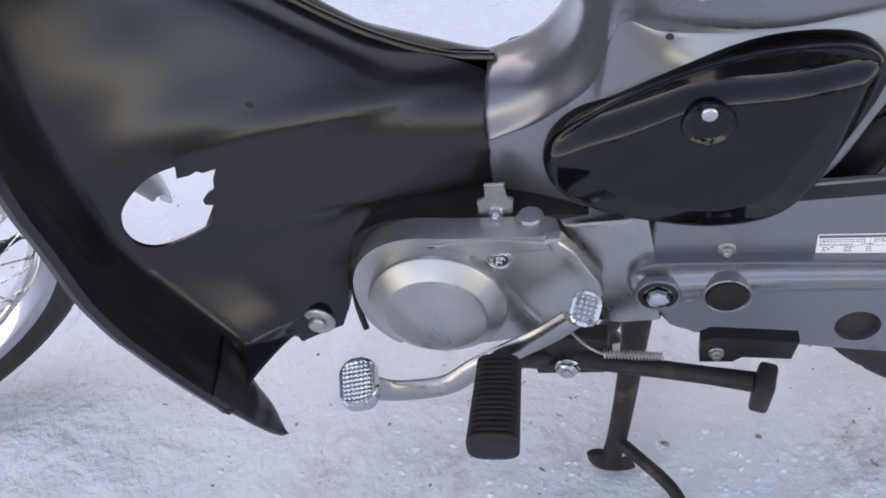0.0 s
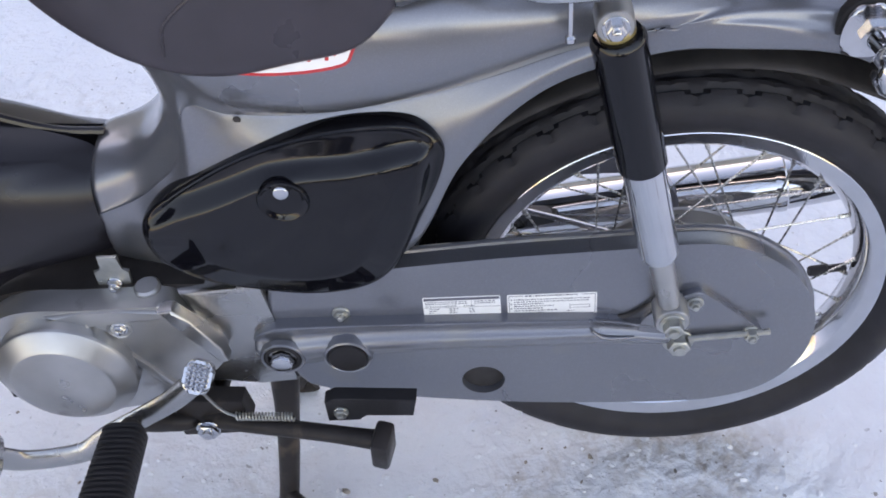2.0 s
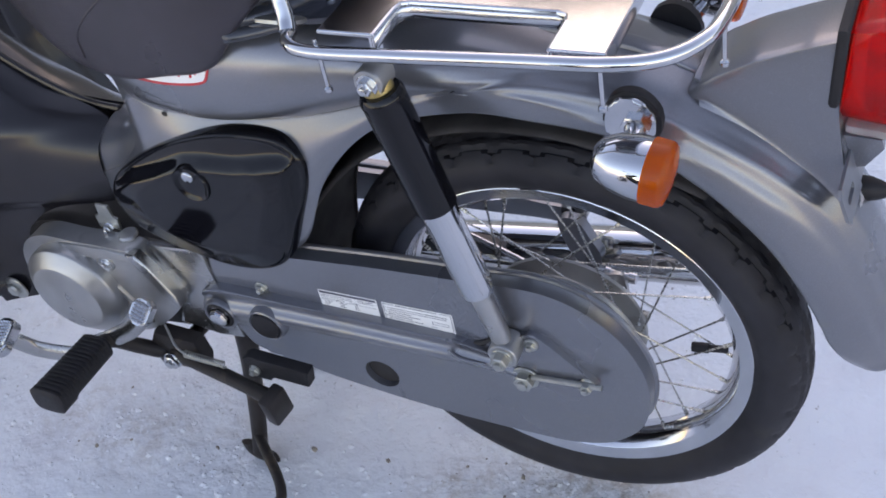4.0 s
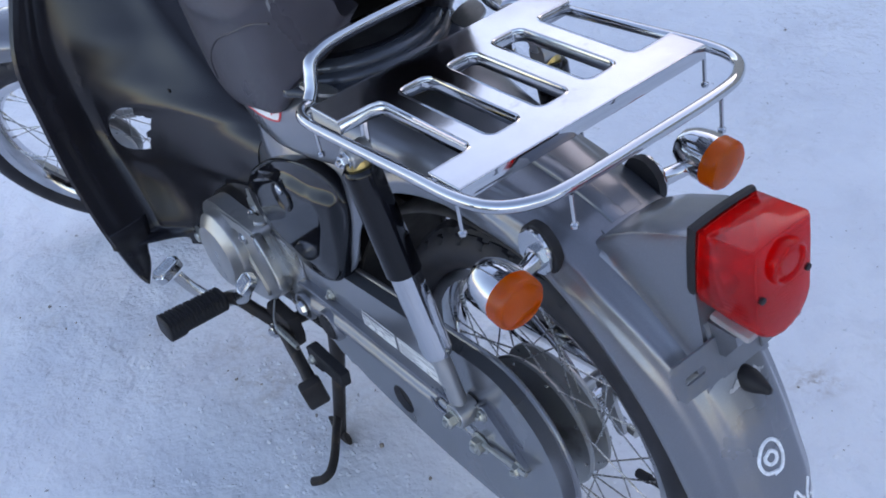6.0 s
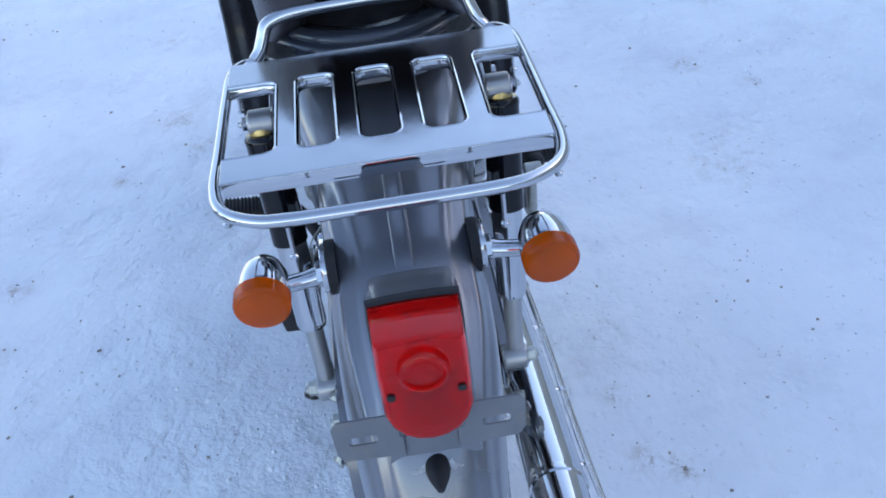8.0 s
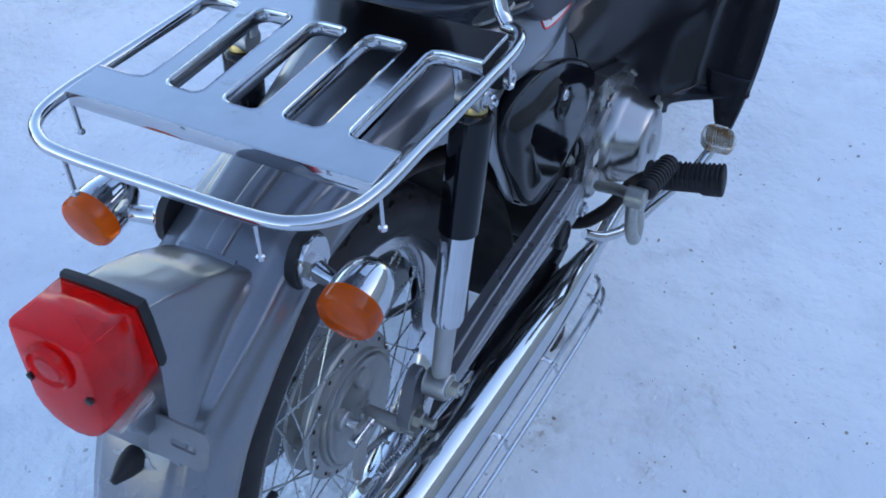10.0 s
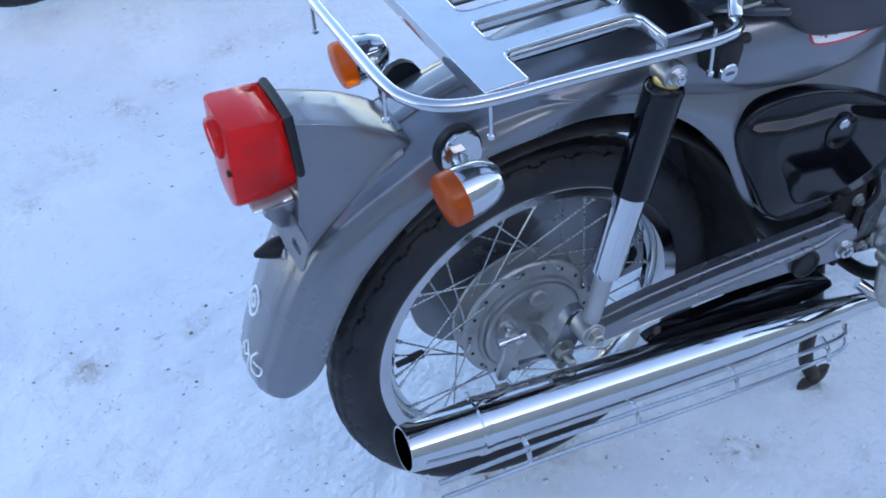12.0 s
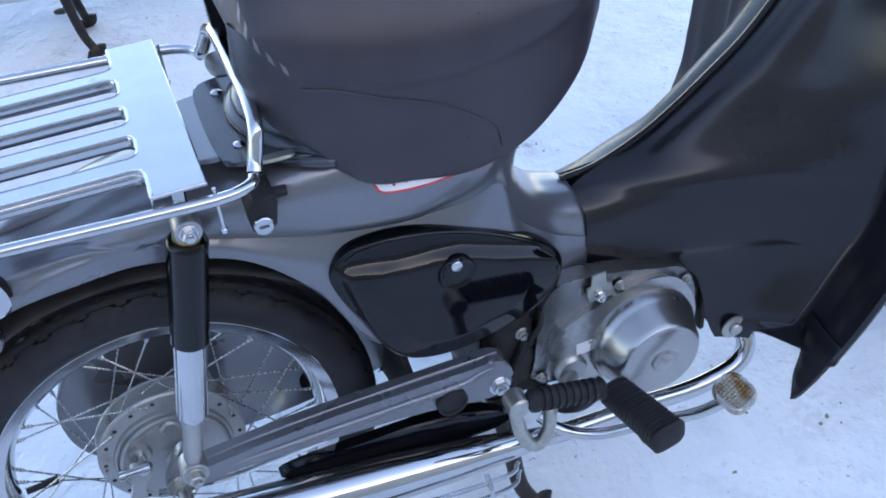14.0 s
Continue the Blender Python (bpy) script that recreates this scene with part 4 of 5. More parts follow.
# near-black bar that paints the shade of the gap beside the axle plate
part("plate_gap", tube([(-.076, -.0925, .3160), (-.060, -.0935, .3165), (-.046, -.0940, .3240), (-.032, -.0940, .3400)], [.0008, .0020, .0020, .0008], 8, 24), INSIDE, arm_l, "dark bar painted for the shade in the gap beside the axle plate")
part("axle_nut", bolt(-.008, -.100, .288, -1, .0095, .010, 1.5), ZINC, arm_l, "zinc plated axle nut")
part("chain_adjuster", bolt(.056, -.0990, .296, -1, .006, .008, 1.3, tube([(.0, -.103, .294), (.072, -.103, .300)], .003, 8)), ZINC, arm_l)
part("adjuster_bolt", bolt(.003, -.0990, .338, -1, .005, .004, 1.5), ZINC, arm_l)


def shock(s):
    top, bot = (-.081, s * .123, .650), (-.019, s * .108, .338)
    m, ln = along(top, bot)
    sh = node("shock_absorber", bike, "black and chrome rear shock absorber")
    k = ln / .316
    part("spring_cover", lathe([(.010, .011), (.0170, .012), (.0192, .015), (.0197, .018), (.0192, .022), (.0190, .133 * k), (.0180, .134 * k), (.0150, .134 * k)], m, 32), GLOSS, sh, "black spring cover")
    part("sleeve", lathe([(.0165, .120), (.0165, .232 * k), (.0150, .238 * k), (.0110, .240 * k)], m, 32), CHROME, sh, "chrome sleeve")
    part("lower_rod", lathe([(.0105, .238 * k), (.0100, .300 * k), (.0085, .306 * k)], m, 24), ALLOY, sh)
    part("collar", lathe([(.0115, .002), (.0130, .006), (.0130, .011), (.012, .012)], m, 24), BRASS, sh, "yellow plated collar")
    part("top_eye", lathe([(.012, -.014), (.0132, -.012), (.0132, .008), (.012, .010)], facing(top[0], top[1], top[2], s), 28), ALLOY, sh)
    part("bottom_eye", lathe([(.014, -.014), (.0155, -.012), (.0155, .010), (.014, .012)], facing(bot[0], bot[1], bot[2] - .002, s), 28), ALLOY, sh)
    part("top_nut", bolt(top[0], top[1] + s * .010, top[2], s, .0062, .007, 1.5), CHROME_WORN, sh)
    part("bottom_nut", bolt(bot[0], bot[1] + s * .012, bot[2] - .002, s, .0080, .010, 1.4), ZINC, sh)


shock(-1)
shock(1)

# ---- luggage rack ----
rack = node("luggage_rack", bike, "chrome luggage rack with a slotted plate")
RZ = .699
loop = [(-.150, -.118), (-.142, -.136), (-.115, -.146), (-.05, -.1475), (.05, -.1475), (.115, -.1475), (.152, -.139), (.173, -.117), (.181, -.085), (.182, 0),
        (.181, .085), (.173, .117), (.152, .139), (.115, .1475), (.05, .1475), (-.05, .1475), (-.115, .146), (-.142, .136), (-.150, .118)]
part("rack_tube", tube([(x, y, RZ - .0075 + .055 * x) for x, y in loop], .0056, 12, 150), CHROME, rack, "bent chrome tube")
HOOP = [(-.150, .121, -.014), (-.153, .115, -.007), (-.157, .110, .004), (-.161, .104, .017), (-.163, .092, .023), (-.164, .074, .0265), (-.165, .04, .028), (-.165, 0, .0285)]
part("hoop", tube([(x, -y, RZ + z) for x, y, z in HOOP] + [(x, y, RZ + z) for x, y, z in HOOP[-2::-1]], .0072, 14, 110), CHROME, rack, "raised chrome hoop")


plate = part("slotted_plate", slab([(-.107, -.1425), (.116, -.1425), (.116, .1425), (-.107, .1425)], RZ + .0008, RZ + .004, Matrix(), .0012, 2), CHROME_DULL, rack, "pressed chrome plate with long slots", 35)
for y0, y1 in ((-.17, -.094), (-.076, -.040), (-.020, .016), (.036, .074), (.095, .17)):
    cut(plate, slab(rounded(-.060, .076, y0, y1, .010), RZ - .02, RZ + .02, Matrix()))
for y0, y1 in ((-.076, -.040), (-.020, .016), (.036, .074)):
    part("slot_lip", tube([(x, y, RZ + .0024) for x, y in rounded(-.0605, .0765, y0 - .0005, y1 + .0005, .0105)], .0022, 8, 0, closed=True), CHROME, rack)
for s_ in (-1, 1):
    part("slot_lip", tube([(x, s_ * y, RZ + .0024) for x, y in ((-.0605, .142), (-.0605, .106), (-.0575, .0975), (-.050, .0945), (.066, .0945), (.0735, .0975), (.0765, .106), (.0765, .142))], .0022, 8), CHROME, rack)
def flange(pts, closed):
    """A pressed rim that turns down round an opening."""
    cx, cy = sum(p[0] for p in pts) / len(pts), sum(p[1] for p in pts) / len(pts)
    bm = bmesh.new()
    loft(bm, [[(cx + (x - cx) * f, cy + (y - cy) * g, RZ + h) for x, y in pts] for f, g, h in ((1.0, 1.0, .0020), (.992, .975, -.0005), (.986, .955, -.004), (.984, .95, -.0090))], closed)
    return finish(bm)


for y0, y1 in ((-.076, -.040), (-.020, .016), (.036, .074)):
    part("slot_flange", flange(rounded(-.060, .076, y0, y1, .010), True), CHROME_DULL, rack, "", 60, .0012)
for s_ in (-1, 1):
    side_pts = [(-.0600, .140), (-.0600, .106), (-.0570, .0975), (-.050, .0950), (.066, .0950), (.0730, .0975), (.0760, .106), (.0760, .140)]
    bm = bmesh.new()
    loft(bm, [[(x * f, s_ * (y + d), RZ + h) for x, y in side_pts] for f, d, h in ((1.0, 0, .0020), (.985, .0012, -.0008), (.975, .002, -.004), (.972, .0022, -.0090))], False)
    part("slot_flange", finish(bm), CHROME_DULL, rack, "", 60, .0012)
part("rear_flange", box(.0025, .282, .014, pose(.1150, 0, RZ - .0035), .0008), CHROME, rack)
part("front_flange", box(.0025, .200, .012, pose(-.1062, 0, RZ - .0025), .0008), CHROME, rack)
for px, py, pz in ((-.111, .1425, .651), (.112, .1445, .661), (.1815, .086, .6665)):
    for s in (-1, 1):
        part("cord_hook", lathe([(.0018, 0), (.0018, .004), (.0019, RZ - pz - .004)], pose(px, s * py, pz), 10, lathe([(.0010, -.004), (.0034, -.003), (.0036, 0), (.0020, .0015)], pose(px, s * py, pz), 12)), CHROME, rack)
for s in (-1, 1):
    part("rack_stay", tube([(-.085, s * .10, RZ - .004), (-.083, s * .105, .675), (-.081, s * .108, .655)], .006, 8, 8, flat=.5), CHROME_WORN, rack)
part("front_bracket", slab(spline([(-.150, -.060), (-.165, -.055), (-.178, -.03), (-.182, 0), (-.178, .03), (-.165, .055), (-.150, .060), (-.10, .05), (-.10, -.05)], 40, True), .667, .672, Matrix(), .002), PAINT, rack, "grey mounting plate behind the seat")

# helmet lock below the rack
lk = node("helmet_lock", bike, "black helmet lock with a keyhole")
part("lock_body", slab([(-.013, -.020), (.010, -.020), (.011, .006), (.004, .016), (-.016, .016), (-.018, .006)], .09, .1235, facing(-.147, 0, .643, 1), .004), RUBBER, lk, "", 40)
part("lock_barrel", lathe([(.0095, 0), (.0095, .004), (.0085, .005), (.006, .005), (0, .0045)], facing(-.147, .1235, .630, 1), 24), CHROME_WORN, lk, "bright lock barrel")
# dark bar on the barrel's face, painted for the shade in the keyhole
part("key_slot", box(.009, .0006, .0022, pose(-.147, .1287, .630)), INK, lk)
part("lock_pin", lathe([(.0055, 0), (.0055, .014), (.0045, .016)], along((-.160, .112, .653), (-.176, .114, .653))[0], 16), RUBBER, lk)

# ---- tail lamp ----
tail = node("tail_lamp", bike, "red box-shaped tail lamp on a grey bracket")
tail.location = (.002, .002, 0)


def lamp_outline(w, top, low):
    """Flat top, straight sides, round bottom."""
    h = top - low
    pts = [(-w, top), (-w * .5, top + .0015), (0, top + .002), (w * .5, top + .0015), (w, top), (w * 1.03, top - h * .2), (w * 1.03, top - h * .42)]
    zc = low + min(w, h * .5)
    for a in range(-10, -171, -20):
        pts.append((w * 1.03 * math.cos(radians(a)), zc + (zc - low) * math.sin(radians(a))))
    return pts + [(-w * 1.03, top - h * .42), (-w * 1.03, top - h * .2)]


def lamp_ring(w, top, low, x_top, x_low, flare=0.0):
    return [(x_low + (x_top - x_low) * (z - low) / (top - low), y * (1 + flare * ((top - z) / (top - low)) ** 2), z) for y, z in lamp_outline(w, top, low)]


bm = bmesh.new()
lens_rings = [lamp_ring(.0348, .6620, .5745, .255, .251), lamp_ring(.0338, .6640, .5700, .282, .280), lamp_ring(.0334, .6655, .5690, .3000, .3010), lamp_ring(.0326, .6655, .5690, .3045, .3060), lamp_ring(.0305, .6640, .5705, .3075, .3095),
              lamp_ring(.025, .658, .578, .3085, .3108), lamp_ring(.012, .639, .600, .3090, .3112)]
loft(bm, lens_rings, True, False)
bm.verts.ensure_lookup_table()
bm.faces.new(bm.verts[-len(lens_rings[0]):])
part("lens", finish(bm), RED_LENS, tail, "red tail lamp lens", 32, 0.0022)
bm = bmesh.new()
loft(bm, [lamp_ring(.0352, .6630, .5735, .2465, .2425), lamp_ring(.0364, .6640, .5725, .2485, .2445), lamp_ring(.0364, .6640, .5725, .2525, .2485), lamp_ring(.0350, .6625, .5745, .2550, .2510)], True, True)
part("gasket", finish(bm), RUBBER, tail, "black rubber gasket", 30)
rm = along((.3030, 0, .6410), (.335, 0, .6395))[0]
part("reflector_disc", lathe([(.0195, .000), (.0195, .0085), (.0185, .0110), (.0170, .0118), (.0158, .0112), (.0150, .0088), (.0115, .0092), (.0105, .0108), (.0, .0112)], rm, 40), RED_LENS, tail, "round raised lens centre", 30)
for s in (-1, 1):
    part("lens_screw", lathe([(.0032, .0), (.0032, .0045), (.0022, .005)], along((.3065, s * .0265, .6185), (.337, s * .0265, .6175))[0], 12), RUBBER, tail)
part("clear_window", box(.040, .052, .008, pose(.276, 0, .5700, 0, 6), .003), GLASS, tail, "clear lower window")
part("plate_lamp_housing", slab([(-.018, .012), (.016, .010), (.018, .002), (.006, -.016), (-.012, -.020), (-.020, -.010)], -.027, .027, facing(.268, 0, .556, 1), .004, 3), PAINT, tail, "grey sheet under the lamp", 50)
# fairing from the mudguard up to the lamp, running out smoothly into its sides
def fairing():
    rings = []
    for k in range(12):
        f = k / 11
        x = .140 + .1075 * f
        zt = float(np.interp(x, (.140, .155, .185, .223, .2475), (.6010, .6140, .6310, .6455, .6525)))
        w = float(np.interp(x, (.140, .16, .185, .2475), (.034, .0345, .034, .0325)))
        d = radians(65 - 24 * f)
        r = .3545 - .0040 * f
        base = Vector((r * math.cos(d), .0410 - .002 * f, AX + r * math.sin(d)))
        c = Vector((x, w + .001, zt - .004))
        p1, p2 = c + Vector((0, .003, -.05 * f - .006)), base + Vector((.003 * f, -.006, .009))
        ring = []
        for u in (0, .12, .26, .42, .6, .8):
            ring.append(tuple((1 - u) ** 3 * base + 3 * (1 - u) ** 2 * u * p2 + 3 * (1 - u) * u * u * p1 + u ** 3 * c))
        rings.append(ring + [tuple(c), (x, w - .002, zt - .0005), (x, w * .55, zt + .001), (x, 0, zt + .0018)])
    bm = sheet(rings, 40, 40)
    bm.verts.ensure_lookup_table()
    last = [v for v in bm.verts][-79:]
    bm.faces.new(last)
    return finish(bm)


part("lamp_bracket", fairing(), PAINT, tail, "grey painted fairing", 60)
bm = bmesh.new()
loft(bm, [lamp_ring(.0335, .6605, .5765, .2572, .2512), lamp_ring(.0335, .6605, .5765, .2582, .2522), lamp_ring(.020, .640, .590, .2570, .2530)], True, True)
part("reflector_plate", finish(bm), LABEL, tail, "pale reflector behind the lens")
part("bulb_socket", lathe([(.012, 0), (.012, .02), (.006, .026), (.006, .034)], along((.255, 0, .618), (.30, 0, .616))[0], 16), CHROME, tail)

# bare number plate bracket and rubber cone
nb = node("plate_bracket", bike, "bare grey number plate bracket")
TILT = pose(.267, 0, .539, 0, -16)
for s in (-1, 1):
    wing = part("bracket_wing", slab([(.022, -.022), (.072, -.020), (.078, -.013), (.080, .010), (.075, .016), (.022, .016)], 0, .0025, TILT @ Matrix(((0, 0, 1, 0), (s, 0, 0, 0), (0, 1, 0, 0), (0, 0, 0, 1))), .0008), BRACKET, nb)
    cut(wing, box(.02, .024, .0075, TILT @ pose(0, s * .055, -.003), .003))
part("bracket_stem", slab([(-.024, -.026), (.024, -.026), (.030, .030), (-.030, .030)], -.003, -.0005, TILT @ Matrix(((0, 0, 1, 0), (1, 0, 0, 0), (0, 1, 0, 0), (0, 0, 0, 1))), .001), BRACKET, nb)
part("rubber_cone", lathe([(.0105, -.012), (.0105, 0), (.0085, .008), (.003, .021), (.001, .022)], along((.279, .001, .497), (.33, .001, .496))[0], 20), RUBBER, nb, "black rubber cone")


# ---- turn signals ----
def signal(s):
    t = node("turn_signal", bike, "chrome turn signal with an amber lens")
    m = along((.1365, s * .1275, .5955), (.16, s * .1285, .5920))[0]
    part("housing", lathe([(.002, -.043), (.0095, -.042), (.017, -.0365), (.0222, -.025), (.0246, -.011), (.0250, .0), (.0235, .001)], m, 40), CHROME, t, "bullet-shaped chrome housing")
    part("lens", lathe([(.0238, -.002), (.0254, .000), (.0254, .0115), (.0246, .0140), (.0225, .0160), (.0215, .0158), (.0200, .0170), (.010, .0188), (.0, .0192)], m, 40), AMBER_LENS, t, "amber lens", 30)
    part("bulb", lathe([(.002, -.004), (.006, -.002), (.0085, .004), (.0085, .008), (.005, .0125), (.0, .0135)], m, 20), GLASS, t)
    part("stem", tube([(.120, s * .110, .592), (.115, s * .090, .591), (.111, s * .072, .592)], [.0078, .0082, .0100], 16, 10), CHROME, t)
    part("stem_nut", lathe([(.011, 0), (.012, .001), (.012, .007), (.010, .008)], facing(.111, s * .072, .592, s), 6), CHROME_WORN, t)
    part("base_plate", slab(spline([(-.017, -.016), (.004, -.021), (.018, -.012), (.019, .008), (.006, .022), (-.012, .020), (-.020, .004)], 40, True), 0, .007, facing(.107, s * .067, .594, s), .003, 3), CHROME_WORN, t, "plated base plate")
    part("base_rubber", slab(spline([(-.019, -.019), (.004, -.024), (.021, -.014), (.022, .009), (.007, .025), (-.012, .023), (-.023, .005)], 40, True), -.006, .003, facing(.107, s * .066, .594, s), .002), RUBBER, t, "black rubber base")


signal(-1)
signal(1)

# ---- engine ----
eng = node("engine", bike, "horizontal single-cylinder engine with aluminium covers")
CRANK = [(-.655, .30), (-.648, .338), (-.628, .360), (-.595, .372), (-.54, .372), (-.47, .373), (-.40, .370), (-.370, .356), (-.362, .29), (-.365, .238), (-.45, .232), (-.53, .222), (-.61, .212), (-.645, .24)]
part("crankcase", slab(spline(CRANK, 70, True), -.085, .070, facing(0, 0, 0, 1), .006, 2), STEEL_BLACK, eng, "dark crankcase between the covers", 50)
COVER_L = [(-.645, .300), (-.638, .335), (-.617, .360), (-.585, .372), (-.540, .371), (-.500, .372), (-.460, .371), (-.447, .355), (-.430, .328), (-.420, .300), (-.455, .262), (-.490, .240), (-.540, .228), (-.600, .222), (-.635, .255)]
part("left_cover", slab(spline(COVER_L, 90, True), .083, .111, facing(0, 0, 0, -1), .010, 3), ALLOY, eng, "cast aluminium clutch cover", 50)
part("sprocket_cover", slab([(-.452, .370), (-.376, .377), (-.371, .330), (-.364, .240), (-.400, .236), (-.455, .245), (-.425, .300)], .060, .095, facing(0, 0, 0, -1), .006, 2), ALLOY_CLEAR, eng, "", 40)
part("clutch_dome", lathe([(.064, .0), (.064, .0150), (.0632, .0175), (.0615, .0192), (.0500, .0275), (.0470, .0292), (.0440, .0298), (.0, .0300)], facing(-.566, -.108, .299, -1), 72), ALLOY, eng, "round satin clutch cap with a broad bevel", 16)
part("cover_rib", slab([(-.540, .3535), (-.533, .356), (-.473, .268), (-.474, .258), (-.480, .262)], .106, .1155, facing(0, 0, 0, -1), .002), ALLOY, eng)
part("cover_rib", slab([(-.540, .3535), (-.533, .356), (-.455, .358), (-.452, .368), (-.50, .3705), (-.54, .369), (-.57, .366)], .103, .114, facing(0, 0, 0, -1), .003), ALLOY, eng)
part("cover_rib", slab([(-.466, .370), (-.452, .372), (-.440, .356), (-.419, .318), (-.416, .300), (-.424, .298), (-.434, .318), (-.455, .354)], .103, .1165, facing(0, 0, 0, -1), .003), ALLOY_CLEAR, eng)
part("bolt_ring", lathe([(.0120, -.002), (.0116, .0015), (.0105, .0022), (.0095, .0016), (.0090, .0004)], facing(-.506, -.111, .346, -1), 28), ALLOY, eng)
part("cover_bolt", bolt(-.506, -.1105, .346, -1, .0055, .003, 1.5), CHROME_WORN, eng)
part("oil_cap", lathe([(.012, 0), (.012, .004), (.010, .006)], pose(-.478, -.088, .371), 20), ALLOY, eng)
for s in (-1, 1):
    part("clamp_plate", slab([(-.016, -.014), (.014, -.014), (.016, .006), (.010, .008), (.010, .024), (-.008, .024), (-.008, .008), (-.016, .006)], 0, .003, facing(-.508, s * (.079 if s < 0 else .092), .383, s), .001), ZINC, eng, "plated shield clamp")
    part("clamp_bolt", bolt(-.508, s * (.082 if s < 0 else .095), .375, s, .0055, .006, 1.3), CHROME_WORN, eng)
# right side: magneto cover
COVER_R = [(-.645, .300), (-.640, .340), (-.622, .368), (-.590, .378), (-.54, .392), (-.48, .402), (-.452, .395), (-.437, .365), (-.428, .300), (-.425, .258), (-.47, .245), (-.53, .225), (-.60, .205), (-.635, .23)]
part("right_cover", slab(spline(COVER_R, 90, True), .062, .086, facing(0, 0, 0, 1), .016, 5), ALLOY_DARKENED, eng, "aluminium magneto side cover", 50)
PANEL_R = [(-.440, .262), (-.446, .318), (-.4535, .335), (-.466, .3445), (-.500, .357), (-.545, .3715), (-.580, .3735), (-.612, .362), (-.636, .325), (-.640, .28), (-.62, .225), (-.56, .222), (-.49, .246)]
part("magneto_panel", slab(spline(PANEL_R, 70, True), .080, .0955, facing(0, 0, 0, 1), .007, 4), ALLOY_CLEAR, eng, "", 50)
part("magneto_dome", lathe([(.071, .0), (.070, .014), (.066, .022), (.063, .026), (.055, .050), (.050, .056), (.042, .0585), (.018, .059), (.012, .0565), (0, .0565)], facing(-.566, .088, .288, 1), 64), ALLOY_CLEAR, eng, "round aluminium magneto cover", 28)
part("inspection_cap", lathe([(.014, 0), (.014, .004), (.011, .006), (.005, .006), (.0, .0055)], facing(-.566, .144, .288, 1), 28), ALLOY, eng)
part("shaft_boss", lathe([(.021, .004), (.021, .010), (.017, .014), (.010, .014)], facing(-.470, .088, .272, 1), 28), ALLOY, eng)
part("case_label", slab([(-.022, -.009), (.022, -.009), (.022, .009), (-.022, .009)], .0905, .0908, facing(-.500, .005, .300, 1)), LABEL, eng, "small white label")
ink = bmesh.new()
for r, ws in enumerate(((.004, .010, .006), (.012, .005), (.006, .009))):
    x = -.018
    for w in ws:
        slab([(x, .004 - r * .005), (x + w, .004 - r * .005), (x + w, .0065 - r * .005), (x, .0065 - r * .005)], .0908, .091, facing(-.500, .005, .300, 1), 0, 2, ink)
        x += w + .002
part("print", ink, INK, eng)
for bx, bz in ((-.537, .376), (-.628, .350), (-.434, .268)):
    part("cover_bolt", bolt(bx, .089, bz, 1, .0045, .004, 1.5), ZINC, eng)
part("cylinder", slab([(-.66, .24), (-.80, .225), (-.80, .33), (-.66, .335)], -.05, .05, facing(0, 0, 0, 1), .01), STEEL_BLACK, eng)
for i in range(7):
    part("cooling_fin", slab([(-.006, -.06), (.0, -.062), (.0, .058), (-.006, .056)], -.062, .062, facing(-.675 - i * .017, 0, .283, 1), .001), STEEL_BLACK, eng)
part("drain_hose", tube([(-.655, -.07, .30), (-.655, -.085, .26), (-.652, -.088, .225)], .0035, 8, 10), RUBBER, eng)

part("air_hose", tube([(-.47, .02, .375), (-.44, .035, .385), (-.41, .045, .37), (-.385, .05, .345)], .016, 14, 20), RUBBER, eng, "black air hose")
part("rear_mount", slab([(-.430, .300), (-.425, .372), (-.405, .380), (-.372, .350), (-.362, .300), (-.385, .262), (-.42, .262)], -.075, .084, facing(0, 0, 0, 1), .006), STEEL_BLACK, eng, "black rear engine mount")
part("drain_tube", tube([(-.425, .075, .36), (-.415, .088, .335), (-.40, .090, .30), (-.395, .085, .25)], .005, 8, 20), RUBBER, eng)
part("drain_tube", tube([(-.445, .07, .375), (-.432, .094, .36), (-.420, .096, .345), (-.424, .085, .325)], .0035, 8, 20), RUBBER, eng)
part("mount_bolt", bolt(-.413, .084, .345, 1, .006, .005, 1.5), ZINC, eng)

# gear pedal, left
gp = node("gear_pedal", bike, "chrome heel and toe gear pedal")
part("gear_lever", tube([(-0.629, -0.186, 0.261), (-0.614, -0.176, 0.240), (-0.586, -0.166, 0.229), (-0.559, -0.160, 0.230), (-0.531, -0.155, 0.249), (-0.493, -0.150, 0.270), (-0.466, -0.150, 0.289), (-0.443, -0.152, 0.312)], .0056, 14, 60, flat=2.1), ALLOY_CLEAR, gp)


def tread_pad(w, d, h, m, name, parent, material):
    """Foot pad with a diamond-cut face."""
    n1, n2 = round(w / .0048), round(d / .0048)
    bm = slab(rounded(-w / 2, w / 2, -d / 2, d / 2, min(w, d) * .34), -h / 2, h / 2, m, h * .25, 2)
    rows = []
    for i in range(2 * n1 + 1):
        u = i / n1 - 1
        row = []
        for j in range(2 * n2 + 1):
            v = j / n2 - 1
            inside = i % (2 * n1) and j % (2 * n2)
            up = (.0032 if (i + j) % 2 == 0 and i % 2 else .0006) if inside else -.002
            # square grid drawn in to the pad's rounded outline
            k = .90 * (1 - .16 * u * u * v * v)
            row.append(m @ Vector((u * w / 2 * k, v * d / 2 * k, h / 2 + up)))
        rows.append(row)
    loft(bm, rows, False)
    return part(name, bm, material, parent, "knurled chrome foot pad", 12)


tread_pad(.033, .046, .012, pose(-.632, -.196, .276, 16, -8, 6), "toe_pad", gp, CHROME_WORN)
